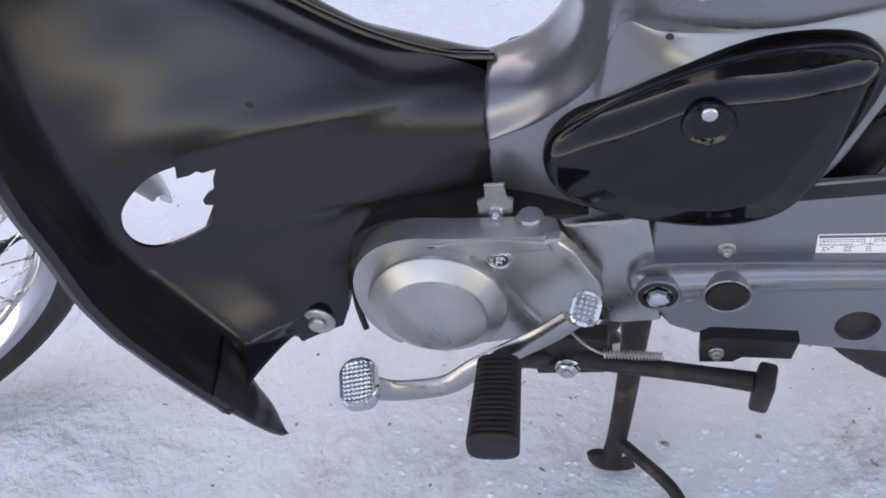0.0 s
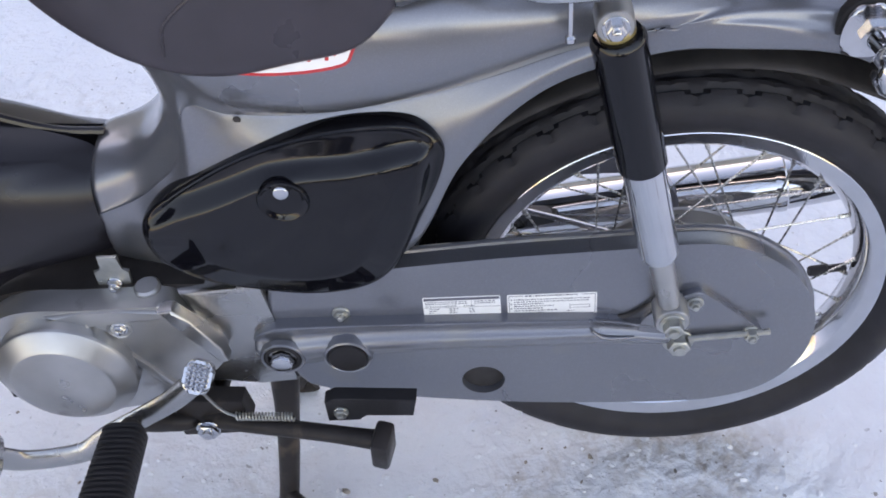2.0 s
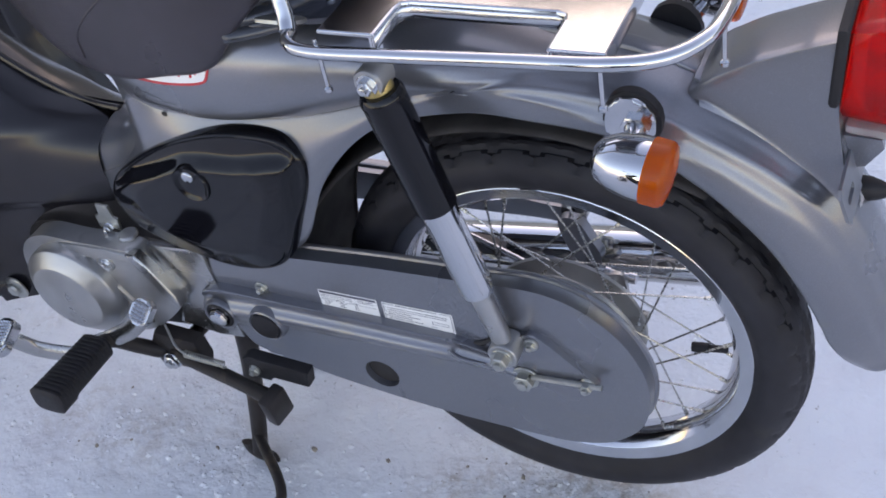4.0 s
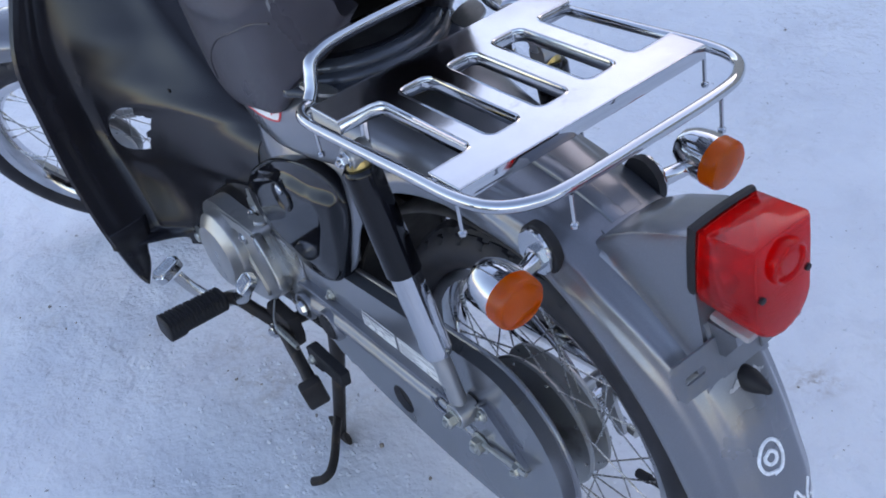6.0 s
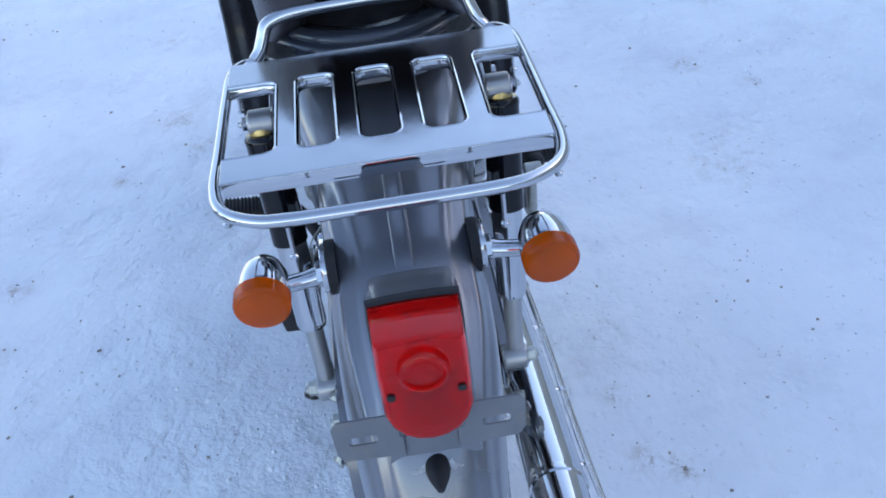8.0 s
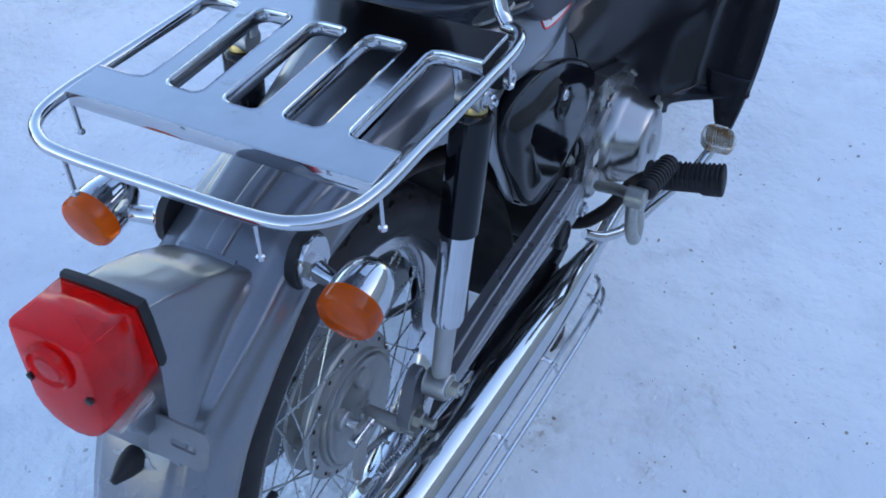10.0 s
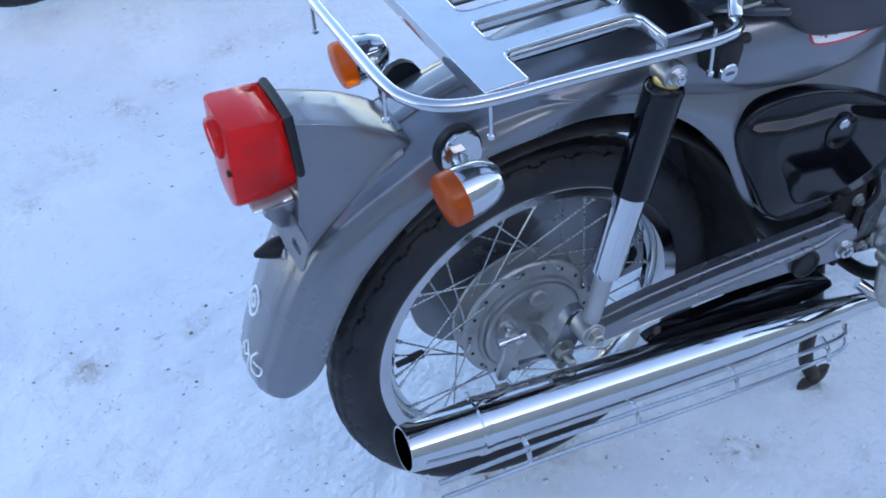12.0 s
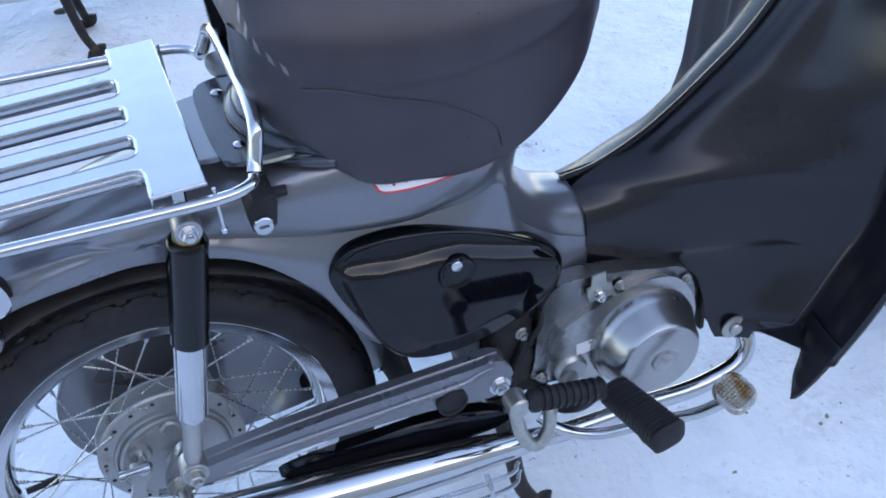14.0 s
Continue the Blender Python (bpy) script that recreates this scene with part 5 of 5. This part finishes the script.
tread_pad(.025, .030, .011, pose(-.431, -.154, .328, 46, 14, -8), "heel_pad", gp, CHROME_WORN)


def foot_peg(a, b, parent):
    """Rubber peg from a (inner end) out to b: broad, toothed on top, with a stepped underside."""
    a, b = Vector(a), Vector(b)
    out = (b - a).normalized()
    wide = out.cross(Vector((0, 0, 1))).normalized()
    up = wide.cross(out).normalized()
    ln = (b - a).length
    n, teeth = 92, 17
    rings = []
    for i in range(n + 1):
        f = i / n
        end = min(1.0, f / .05, (1 - f) / .03)
        grow = .55 + .45 * math.sqrt(max(0.0, end))
        w = (.0195 + .0030 * f) * grow
        low = (.0135 if f < .70 else .0135 + .0045 * min(1.0, (f - .70) / .05)) * grow
        notch = .0026 if (f * teeth) % 1.0 > .55 and .06 < f < .95 else 0.0
        top = (.0155 - notch) * grow
        c = a + out * (ln * f)
        ring = []
        for k in range(28):
            t = 2 * math.pi * k / 28
            x, y = math.cos(t), math.sin(t)
            x = math.copysign(abs(x) ** .55, x) * (w - (notch * .5 if y > .1 else 0.0))
            y = math.copysign(abs(y) ** .6, y) * (top if y > 0 else low)
            ring.append(c + wide * x + up * y)
        rings.append(ring)
    bm = bmesh.new()
    loft(bm, rings, True, True)
    return part("foot_peg", finish(bm), RUBBER, parent, "toothed black rubber foot peg", 30)


pegs = node("foot_rest", bike, "black foot rest bar with rubber pegs")
part("peg_bar", tube([(-.509, -.170, .270), (-.507, -.150, .258), (-.49, -.132, .232), (-.465, -.115, .216), (-.450, -.07, .214), (-.450, .07, .210), (-.462, .12, .235), (-.478, .150, .280), (-.486, .175, .300)], .0095, 12, 60), STEEL_BLACK, pegs)
foot_peg((-.509, -.166, .270), (-.508, -.263, .277), pegs)
foot_peg((-.487, .164, .296), (-.505, .266, .308), pegs)
part("peg_bracket", slab([(-.03, -.022), (.035, -.020), (.042, .0), (.038, .03), (-.02, .034), (-.034, .01)], .105, .124, facing(-.452, 0, .218, -1), .004), STEEL_BLACK, pegs)
part("peg_bolt", bolt(-.452, -.130, .217, -1, .0095, .006, 1.25), CHROME_WORN, pegs, "bright bracket bolt")

# side stand, folded back
ss = node("side_stand", bike, "folded black steel side stand")
part("stand_bar", tube([(-.450, -.118, .220), (-.40, -.134, .226), (-.33, -.152, .234), (-.286, -.164, .239)], [.012, .0092, .0085, .0095], 14, 20), STEEL_BLACK, ss)
part("stand_foot", box(.017, .030, .044, pose(-.279, -.168, .236, 8, 6, -12), .004), STEEL_BLACK, ss)
part("foot_lug", slab([(-.036, -.016), (-.006, -.016), (.000, -.006), (.044, -.012), (.049, .012), (-.026, .018), (-.036, .012)], 0, .014, facing(-.296, -.126, .252, -1), .002), RUBBER, ss, "rubber retracting block")
part("lug_bolt", bolt(-.318, -.140, .251, -1, .0058, .004, 1.2), ZINC, ss)
spring = [(-.418 + .054 * i / 160, -.138 + .0038 * math.cos(i * .7), .246 - .004 * i / 160 + .0038 * math.sin(i * .7)) for i in range(161)]
part("return_spring", tube(spring, .0009, 5), ZINC, ss, "coil return spring")
part("spring_hook", tube([(-.455, -.116, .262), (-.432, -.134, .252), (-.418, -.138, .246)], .0014, 6, 8), ZINC, ss)

# centre stand
cs = node("centre_stand", bike, "black steel centre stand planted on the snow")
for s, f, y1 in ((-1, -.416, .100), (1, -.426, .078)):
    part("stand_leg", tube([(-.384, s * .066, .240), (-.392, s * .078, .16), (-.406, s * (y1 - .006), .06), (f, s * y1, .012)], [.0165, .0125, .0110, .0110], 14, 24, flat=.8), STEEL_BLACK, cs)
    part("stand_shoe", tube([(f - .014, s * y1, .028), (f - .010, s * y1, .010), (f + .008, s * y1, .004), (f + .022, s * y1, .010)], .011, 10, 14, flat=.45), STEEL_BLACK, cs)
part("stand_tongue", tube([(-.406, -.100, .050), (-.385, -.118, .045), (-.357, -.142, .036), (-.344, -.160, .027), (-.347, -.174, .019), (-.360, -.185, .013)], .0068, 12, 28), STEEL_BLACK, cs, "curved foot lever")
part("cross_tube", tube([(-.386, -.07, .222), (-.386, .07, .222)], .014, 14), STEEL_BLACK, cs)
part("stand_spring", tube([(-.375 + .05 * i / 90, .055 + .004 * math.cos(i * .8), .215 + .02 * i / 90 + .004 * math.sin(i * .8)) for i in range(91)], .0009, 5), ZINC, cs)

# ---- exhaust, right ----
ex = node("exhaust", bike, "chrome exhaust with a long muffler and guard")
part("header_pipe", tube([(-.690, .050, .262), (-.712, .075, .245), (-.720, .100, .215), (-.700, .110, .190), (-.64, .113, .178), (-.56, .116, .186), (-.47, .120, .192), (-.40, .124, .205)], .0125, 16, 70), CHROME, ex, "bent chrome header pipe")
A0, A1 = Vector((-.42, .124, .203)), Vector((.214, .124, .283))
mm, ml = along(A0, A1)
part("muffler_body", lathe([(.0125, 0), (.014, .02), (.018, .05), (.0245, .12), (.0285, .20), (.0305, .34), (.0315, .545), (.0325, .547), (.0325, .556), (.0305, .558), (.0285, .600), (.0262, ml - .006), (.0252, ml), (.0232, ml), (.0232, ml - .06), (.0, ml - .06)], mm, 48), CHROME, ex, "long chrome muffler", 30)


def rail(off_y, off_z, t0, t1, lift):
    return [A0.lerp(A1, t) + Vector((0, off_y * k, off_z * k)) for t, k in ((t0, .55), (t0 + .05, .9), (.4, 1.0), (.75, 1.02), (t1, lift))]


part("guard_rail", tube(rail(.040, -.012, .07, .97, 1.15), .0028, 8, 50), CHROME_WORN, ex, "chrome guard rail")
part("guard_rail", tube(rail(.047, -.030, .07, .97, 1.1), .0028, 8, 50), CHROME_WORN, ex, "chrome guard rail")
for t in (.14, .36, .58, .80):
    c = A0.lerp(A1, t)
    part("guard_clip", tube([c + Vector((0, .027, -.006)), c + Vector((0, .040, -.012)), c + Vector((0, .048, -.031))], .003, 8, 8, flat=.4), CHROME_WORN, ex)
    part("clip_bolt", bolt(c.x, c.y + .038, c.z - .012, 1, .003, .003, 1.4), CHROME_WORN, ex)
part("inner_guard", slab(spline([(-.385, .225), (-.36, .256), (-.29, .274), (-.20, .276), (-.13, .274), (-.105, .268), (-.12, .258), (-.20, .246), (-.30, .224)], 50, True), .088, .102, facing(0, 0, 0, 1), .004), GLOSS, ex, "black inner heat guard")

# brake pedal, kick starter, rear brake
bp_ = node("brake_pedal", bike, "chrome rear brake pedal")
part("brake_arm", tube([(-.615, .222, .278), (-.58, .205, .250), (-.53, .175, .225), (-.48, .15, .205), (-.44, .13, .212), (-.42, .11, .225)], .0075, 12, 40), CHROME, bp_)
tread_pad(.040, .046, .011, pose(-.612, .226, .290, -14, 16, 14), "brake_pad", bp_, RUSTED)
ks = node("kick_starter", bike, "folded kick starter with a ribbed rubber")
prof = [(.008, 0), (.0125, .004)]
for i in range(9):
    prof += [(.0135, .008 + i * .0085), (.0135, .012 + i * .0085), (.0115, .0135 + i * .0085), (.0115, .0160 + i * .0085)]
prof += [(.0135, .087), (.012, .090), (.006, .091)]
part("kick_rubber", lathe(prof, along((-.366, .200, .366), (-.450, .203, .350))[0], 20), RUBBER, ks)
part("kick_arm", tube([(-.358, .190, .366), (-.357, .190, .342), (-.362, .190, .308), (-.373, .191, .284), (-.385, .190, .280), (-.396, .188, .294), (-.404, .180, .318), (-.425, .155, .310), (-.465, .110, .275)], .0078, 12, 60), ZINC, ks, "green tinted plated kick arm")
part("kick_joint", lathe([(.012, 0), (.013, .002), (.013, .022), (.011, .024)], facing(-.357, .182, .362, 1), 20), ZINC, ks)

rb = node("rear_brake", bike, "rear brake lever and rod")
part("brake_nut", bolt(.001, .088, .293, 1, .0095, .009, 1.6), ZINC, rb, "plated axle nut")
part("axle_end", lathe([(.0055, 0), (.0055, .014), (.0045, .015)], facing(.001, .097, .293, 1), 14), ZINC, rb)
part("fork_end", slab(spline([(-.030, .338), (-.016, .346), (-.004, .338), (.006, .318), (.015, .300), (.014, .284), (.002, .276), (-.010, .282), (-.022, .305)], 40, True), .074, .088, facing(0, 0, 0, 1), .004, 3), PAINT, rb, "grey swing arm end plate", 50)
part("cam_boss", lathe([(.013, 0), (.013, .010), (.011, .013), (.0, .013)], facing(.036, .014, .292, 1), 24), ALLOY, rb)
part("cam_shaft", lathe([(.006, 0), (.006, .030), (.005, .032)], facing(.036, .020, .292, 1), 16), CHROME_WORN, rb)
part("brake_lever", slab(spline([(-.010, .012), (.010, .012), (.012, .0), (.008, -.020), (.008, -.052), (.0, -.060), (-.008, -.052), (-.007, -.020), (-.012, 0)], 40, True), 0, .006, facing(.040, .044, .290, 1) @ pose(0, 0, 0, 0, 0, 18), .0015), ALLOY, rb, "brake lever", 40)
part("pinch_bolt", lathe([(.0065, -.004), (.0065, .004), (.004, .0045), (.004, .024), (.0058, .0245), (.0058, .030), (.004, .031)], along((.058, .050, .297), (.023, .052, .299))[0], 14), CHROME, rb, "chrome pinch bolt")
part("panel_lug", lathe([(.012, 0), (.0115, .008), (.009, .010), (.0, .010)], facing(-.004, .017, .318, 1), 20), ALLOY, rb)
rod = [(.054, .060, .232), (.0, .072, .228), (-.20, .085, .225), (-.38, .09, .225)]
part("brake_rod", tube(rod, .0025, 8, 20), CHROME_WORN, rb)
part("rod_nut", lathe([(.006, 0), (.006, .014), (.0045, .016)], along((.070, .058, .233), (.05, .060, .232))[0], 6), ZINC, rb, "adjuster nut")
sp = [(.044 - .060 * i / 120, .063 + .010 * i / 120 + .0048 * math.cos(i * .75), .231 - .003 * i / 120 + .0048 * math.sin(i * .75)) for i in range(121)]
part("rod_spring", tube(sp, .0009, 5), CHROME_WORN, rb, "coil spring on the brake rod")
part("torque_arm", tube([(.030, .040, .240), (-.06, .072, .262), (-.17, .090, .290)], .0045, 8, 12, flat=.5), CHROME_WORN, rb)

# ---- marks laid on the surfaces ----
bpy.context.view_layer.update()
NAMED = {o.name: o for o in bike.children_recursive}


def drape(ob, origin, way, off=.0006):
    """The point of ob that a line from origin meets, lifted a little."""
    dg = bpy.context.evaluated_depsgraph_get()
    hit, place, normal, _ = ob.ray_cast(Vector(origin), Vector(way).normalized(), depsgraph=dg)
    return place - Vector(way).normalized() * off if hit else None


def patch(ob, pts_of, nu, nv, way):
    """A thin skin over ob: pts_of(u, v) gives the line's start."""
    bm = bmesh.new()
    g = {}
    for i in range(nu + 1):
        for j in range(nv + 1):
            p = drape(ob, pts_of(i / nu, j / nv), way)
            if p is not None:
                g[i, j] = bm.verts.new(p)
    for i in range(nu):
        for j in range(nv):
            q = [g.get(k) for k in ((i, j), (i + 1, j), (i + 1, j + 1), (i, j + 1))]
            if all(q):
                bm.faces.new(q)
    return finish(bm)


def stroke(ob, pts, way, r, n=24, flat=.35):
    """A drawn line over ob."""
    line_pts = [drape(ob, p, way, .0003) for p in (spline(pts, n) if len(pts) > 2 else pts)]
    line_pts = [p for p in line_pts if p is not None]
    return tube(line_pts, r, 6) if len(line_pts) > 1 else None


FRAME = NAMED["frame_body"]
LOW = [(-.402, .644), (-.394, .628), (-.366, .6165), (-.318, .6115), (-.270, .6155), (-.259, .625), (-.2545, .642)]
low_curve = spline(LOW, 41)
for s in (-1, 1):
    way = (0, -s, 0)
    emblem = part("emblem", patch(FRAME, lambda u, v: (low_curve[round(u * 40)][0], s * .3, low_curve[round(u * 40)][1] * (1 - v) + .650 * v), 40, 6, way), LABEL, bike, "white emblem with a red outline", 60)
    part("emblem_border", stroke(FRAME, [(x, s * .3, z) for x, z in LOW], way, .0013, 60), RED_INK, emblem, "red printed outline")
    for x0, x1, z0, z1 in ((-.386, -.375, .634, .642), (-.372, -.362, .628, .634)):
        part("emblem_mark", stroke(FRAME, [(x0, s * .3, z0), ((x0 + x1) / 2, s * .3, z1), (x1, s * .3, z0)], way, .0014, 8), RED_INK, emblem)
    part("emblem_mark", patch(FRAME, lambda u, v: (-.386 + .022 * u, s * .304, .6275 + .0035 * v), 6, 1, way), INK, emblem)
    for k in range(7):
        x = -.352 + k * .0125
        part("emblem_mark", stroke(FRAME, [(x, s * .3, .621), (x + .002, s * .3, .634), (x + .005, s * .3, .625), (x + .009, s * .3, .629)], way, .0015, 12), RED_INK, emblem)

# small holes, uncut: dark discs on the surface paint their shade
DOTS = ((FRAME, -.362, .546, -1, .0032), (NAMED["leg_shield"], -.7035, .498, -1, .0036))
for ob, x, z, s, r in DOTS:
    p = drape(ob, (x, s * .4, z), (0, -s, 0), .0)
    if p is not None:
        part("small_hole", lathe([(r, 0), (r, .0006), (r * .7, .0008)], facing(p.x, p.y, p.z, s), 14), INSIDE, ob)

# pale print on the tail of the seat: plain bars; stitched seam below
SEAT = NAMED["seat"]
for s in (1, -1):
    for k in range(5):
        f = k / 4
        bx, by, bz = -.168 - .026 * f, s * (.090 + .0255 * f), .818 - .046 * f
        pr = patch(SEAT, lambda u, v: (bx + .26 - .0026 * (u - .5), by + s * .26 + s * .0026 * (u - .5), bz + .011 * (v - .5) - .006 * (u - .5)), 3, 3, (-.26, -s * .26, 0))
        if len(pr.faces):
            part("seat_print", pr, PRINT, SEAT, "pale printed bar", 60)
        else:
            pr.free()
    part("seam", stroke(SEAT, [(-.205, s * .3, .750), (-.234, s * .3, .7445), (-.277, s * .3, .726), (-.329, s * .3, .703), (-.378, s * .3, .664), (-.388, s * .3, .634)], (0, -s, 0), .0012, 40), VINYL, SEAT, "stitched seam")

# chalk scrawl near the mudguard's tip
FEND = NAMED["frame_body"]


def on_fender(deg, y):
    return (.45 * math.cos(radians(deg)), y, AX + .45 * math.sin(radians(deg)))


def scrawl(pts, n=26, r=.0014):
    line_pts = []
    for d, y in spline(pts, n):
        y += .003
        o = Vector(on_fender(d, y))
        p = drape(FEND, o, Vector((0, y, AX)) - o, .0004)
        if p is not None:
            line_pts.append(p)
    return tube(line_pts, r, 6)


DEG = 1 / .00606   # degrees per metre along the mudguard
swirl = [(27.5 + DEG * .001 * a, -.0125 + .001 * b) for a, b in ((-14, 3), (-10, -9), (2, -13), (14, -6), (17, 4), (9, 12), (-4, 13), (-13, 7), (-15, -2))]
eye = [(27.5 + DEG * .001 * a, -.0125 + .001 * b) for a, b in ((4, -5), (7, 1), (2, 6), (-4, 4), (-5, -2), (0, -6), (5, -5))]
for pts in (swirl, eye):
    part("chalk_mark", scrawl(pts, 40, .0018), CHALK, FEND, "white chalk swirl")
one = [(14.2, -.036), (18.6, -.040)]
four = [(19.8, -.022), (16.6, -.026), (16.4, -.010)], [(18.8, -.011), (14.0, -.013)]
nine = [(18.2, .006), (20.3, .000), (19.4, -.005), (17.6, -.001), (18.6, .007), (15.2, .004)]
six = [(20.6, .020), (18.4, .012), (15.8, .014), (15.2, .021), (17.2, .025), (18.0, .016)]
for pts in (one, *four, nine, six):
    part("chalk_mark", scrawl(pts, 22), CHALK, FEND, "white chalk stroke")

# flaked patch round the rubber cone
bm, rows_ = bmesh.new(), []
for i in range(29):
    y = -.021 + .044 * i / 28
    lo = 39.2 + 0.6 * noise.noise((y * 90, 1.0, 0)) + .5 * noise.noise((y * 300, 4.0, 0))
    hi = 40.3 + 0.9 * noise.noise((y * 110, 7.0, 0)) + .6 * noise.noise((y * 330, 2.0, 0)) - 1.6 * (abs(y) / .023) ** 4
    col = []
    for k in range(5):
        o = Vector(on_fender(lo + (max(hi, lo + .25) - lo) * k / 4, y))
        p = drape(FEND, o, Vector((0, y, AX)) - o, .0005)
        col.append(p)
    rows_.append(col)
loft(bm, rows_, False)
part("flaked_paint", finish(bm), PRIMER, FEND, "bare white patch of flaked paint", 60)

# wire tab on the mudguard below the rack
part("wire_clip", box(.030, .056, .003, pose(.158, 0, .602, 0, 28), .001), PAINT, FEND)
part("wire_clip", box(.003, .050, .020, pose(.173, 0, .600, 0, 20), .001), PAINT, FEND)

# ---- second motorcycle behind, and litter on the snow ----
other = copy_thing(bike, pose(.385, -1.67, 0, 0, 0, -3))
tagged(other, "second motorcycle parked behind with a plain chrome muffler", "motorcycle")
for o in list(other.children_recursive):
    if o.name.startswith(("guard_rail", "guard_clip", "clip_bolt", "chalk_mark", "flaked_paint")):
        bpy.data.objects.remove(o)


def crumbs():
    """Small lumps of ice and grit trodden into the snow."""
    rng = random.Random(11)
    bm = bmesh.new()
    spots = [(rng.uniform(-2.4, 1.4), rng.uniform(-2.2, 2.0), .05) for _ in range(40)] + [d[:3] for d in DIRT]
    for i in range(1100):
        if rng.random() < .6:
            cx, cy, cr = rng.choice(spots)
            x, y = cx + rng.gauss(0, cr * .8), cy + rng.gauss(0, cr * .7)
        else:
            x, y = rng.uniform(-2.6, 1.6), rng.uniform(-2.4, 2.2)
        r = .0008 + .0030 * rng.random() ** 4
        h = relief(x, y)
        base = len(bm.verts)
        got = bmesh.ops.create_icosphere(bm, subdivisions=1, radius=r, matrix=pose(x, y, h + r * .2, 0, 0, rng.uniform(0, 360)) @ Matrix.Diagonal((rng.uniform(.7, 1.6), rng.uniform(.7, 1.2), rng.uniform(.4, .8), 1)))
        for v in got["verts"]:
            v.co += Vector((rng.gauss(0, r * .18), rng.gauss(0, r * .18), rng.gauss(0, r * .12)))
    return tagged(part("grit", bm, CRUMB, None, "", 60), "brown grit and ice crumbs on the snow", "grit", kind="stuff")



def granules():
    """Loose white grains and broken crust on the trodden snow beside the wheels."""
    rng = random.Random(23)
    me, verts, faces = bpy.data.meshes.new("snow_granules"), [], []
    shape = [(1, 0, 0), (-1, 0, 0), (0, 1, 0), (0, -1, 0), (0, 0, 1), (.6, .6, .6), (-.6, .6, .5), (-.6, -.6, .6), (.6, -.6, .5)]
    skin = [(4, 5, 6), (4, 6, 7), (4, 7, 8), (4, 8, 5), (0, 2, 5), (2, 1, 6), (1, 3, 7), (3, 0, 8), (5, 2, 6), (6, 1, 7), (7, 3, 8), (8, 0, 5)]
    centres = [(-.55, -.22, .16), (-.35, -.20, .14), (-.15, -.12, .14), (-.70, -.30, .18), (-.40, .35, .20), (-.75, .35, .22), (-.10, .30, .16), (.35, -.35, .25), (-.05, -1.0, .30), (-.60, .10, .2), (.55, .10, .25), (-.35, .55, .3)]
    for _ in range(5200):
        if rng.random() < .8:
            cx, cy, cr = rng.choice(centres)
            x, y = rng.gauss(cx, cr), rng.gauss(cy, cr)
        else:
            x, y = rng.uniform(-1.6, 1.2), rng.uniform(-1.8, 1.4)
        r = .0012 + .0042 * rng.random() ** 3
        a, h = rng.uniform(0, 6.3), relief(x, y)
        k = len(verts)
        for px, py, pz in shape:
            q = r * rng.uniform(.7, 1.25)
            verts.append((x + q * (px * math.cos(a) - py * math.sin(a)) * 1.2, y + q * (px * math.sin(a) + py * math.cos(a)), h - r * .25 + q * pz * .8))
        faces += [tuple(k + i for i in f) for f in skin]
    me.from_pydata(verts, [], faces)
    me.materials.append(SNOW)
    return tagged(new("snow_granules", me), "loose white snow grains on the trodden snow", "snow", kind="stuff")


crumbs()
granules()
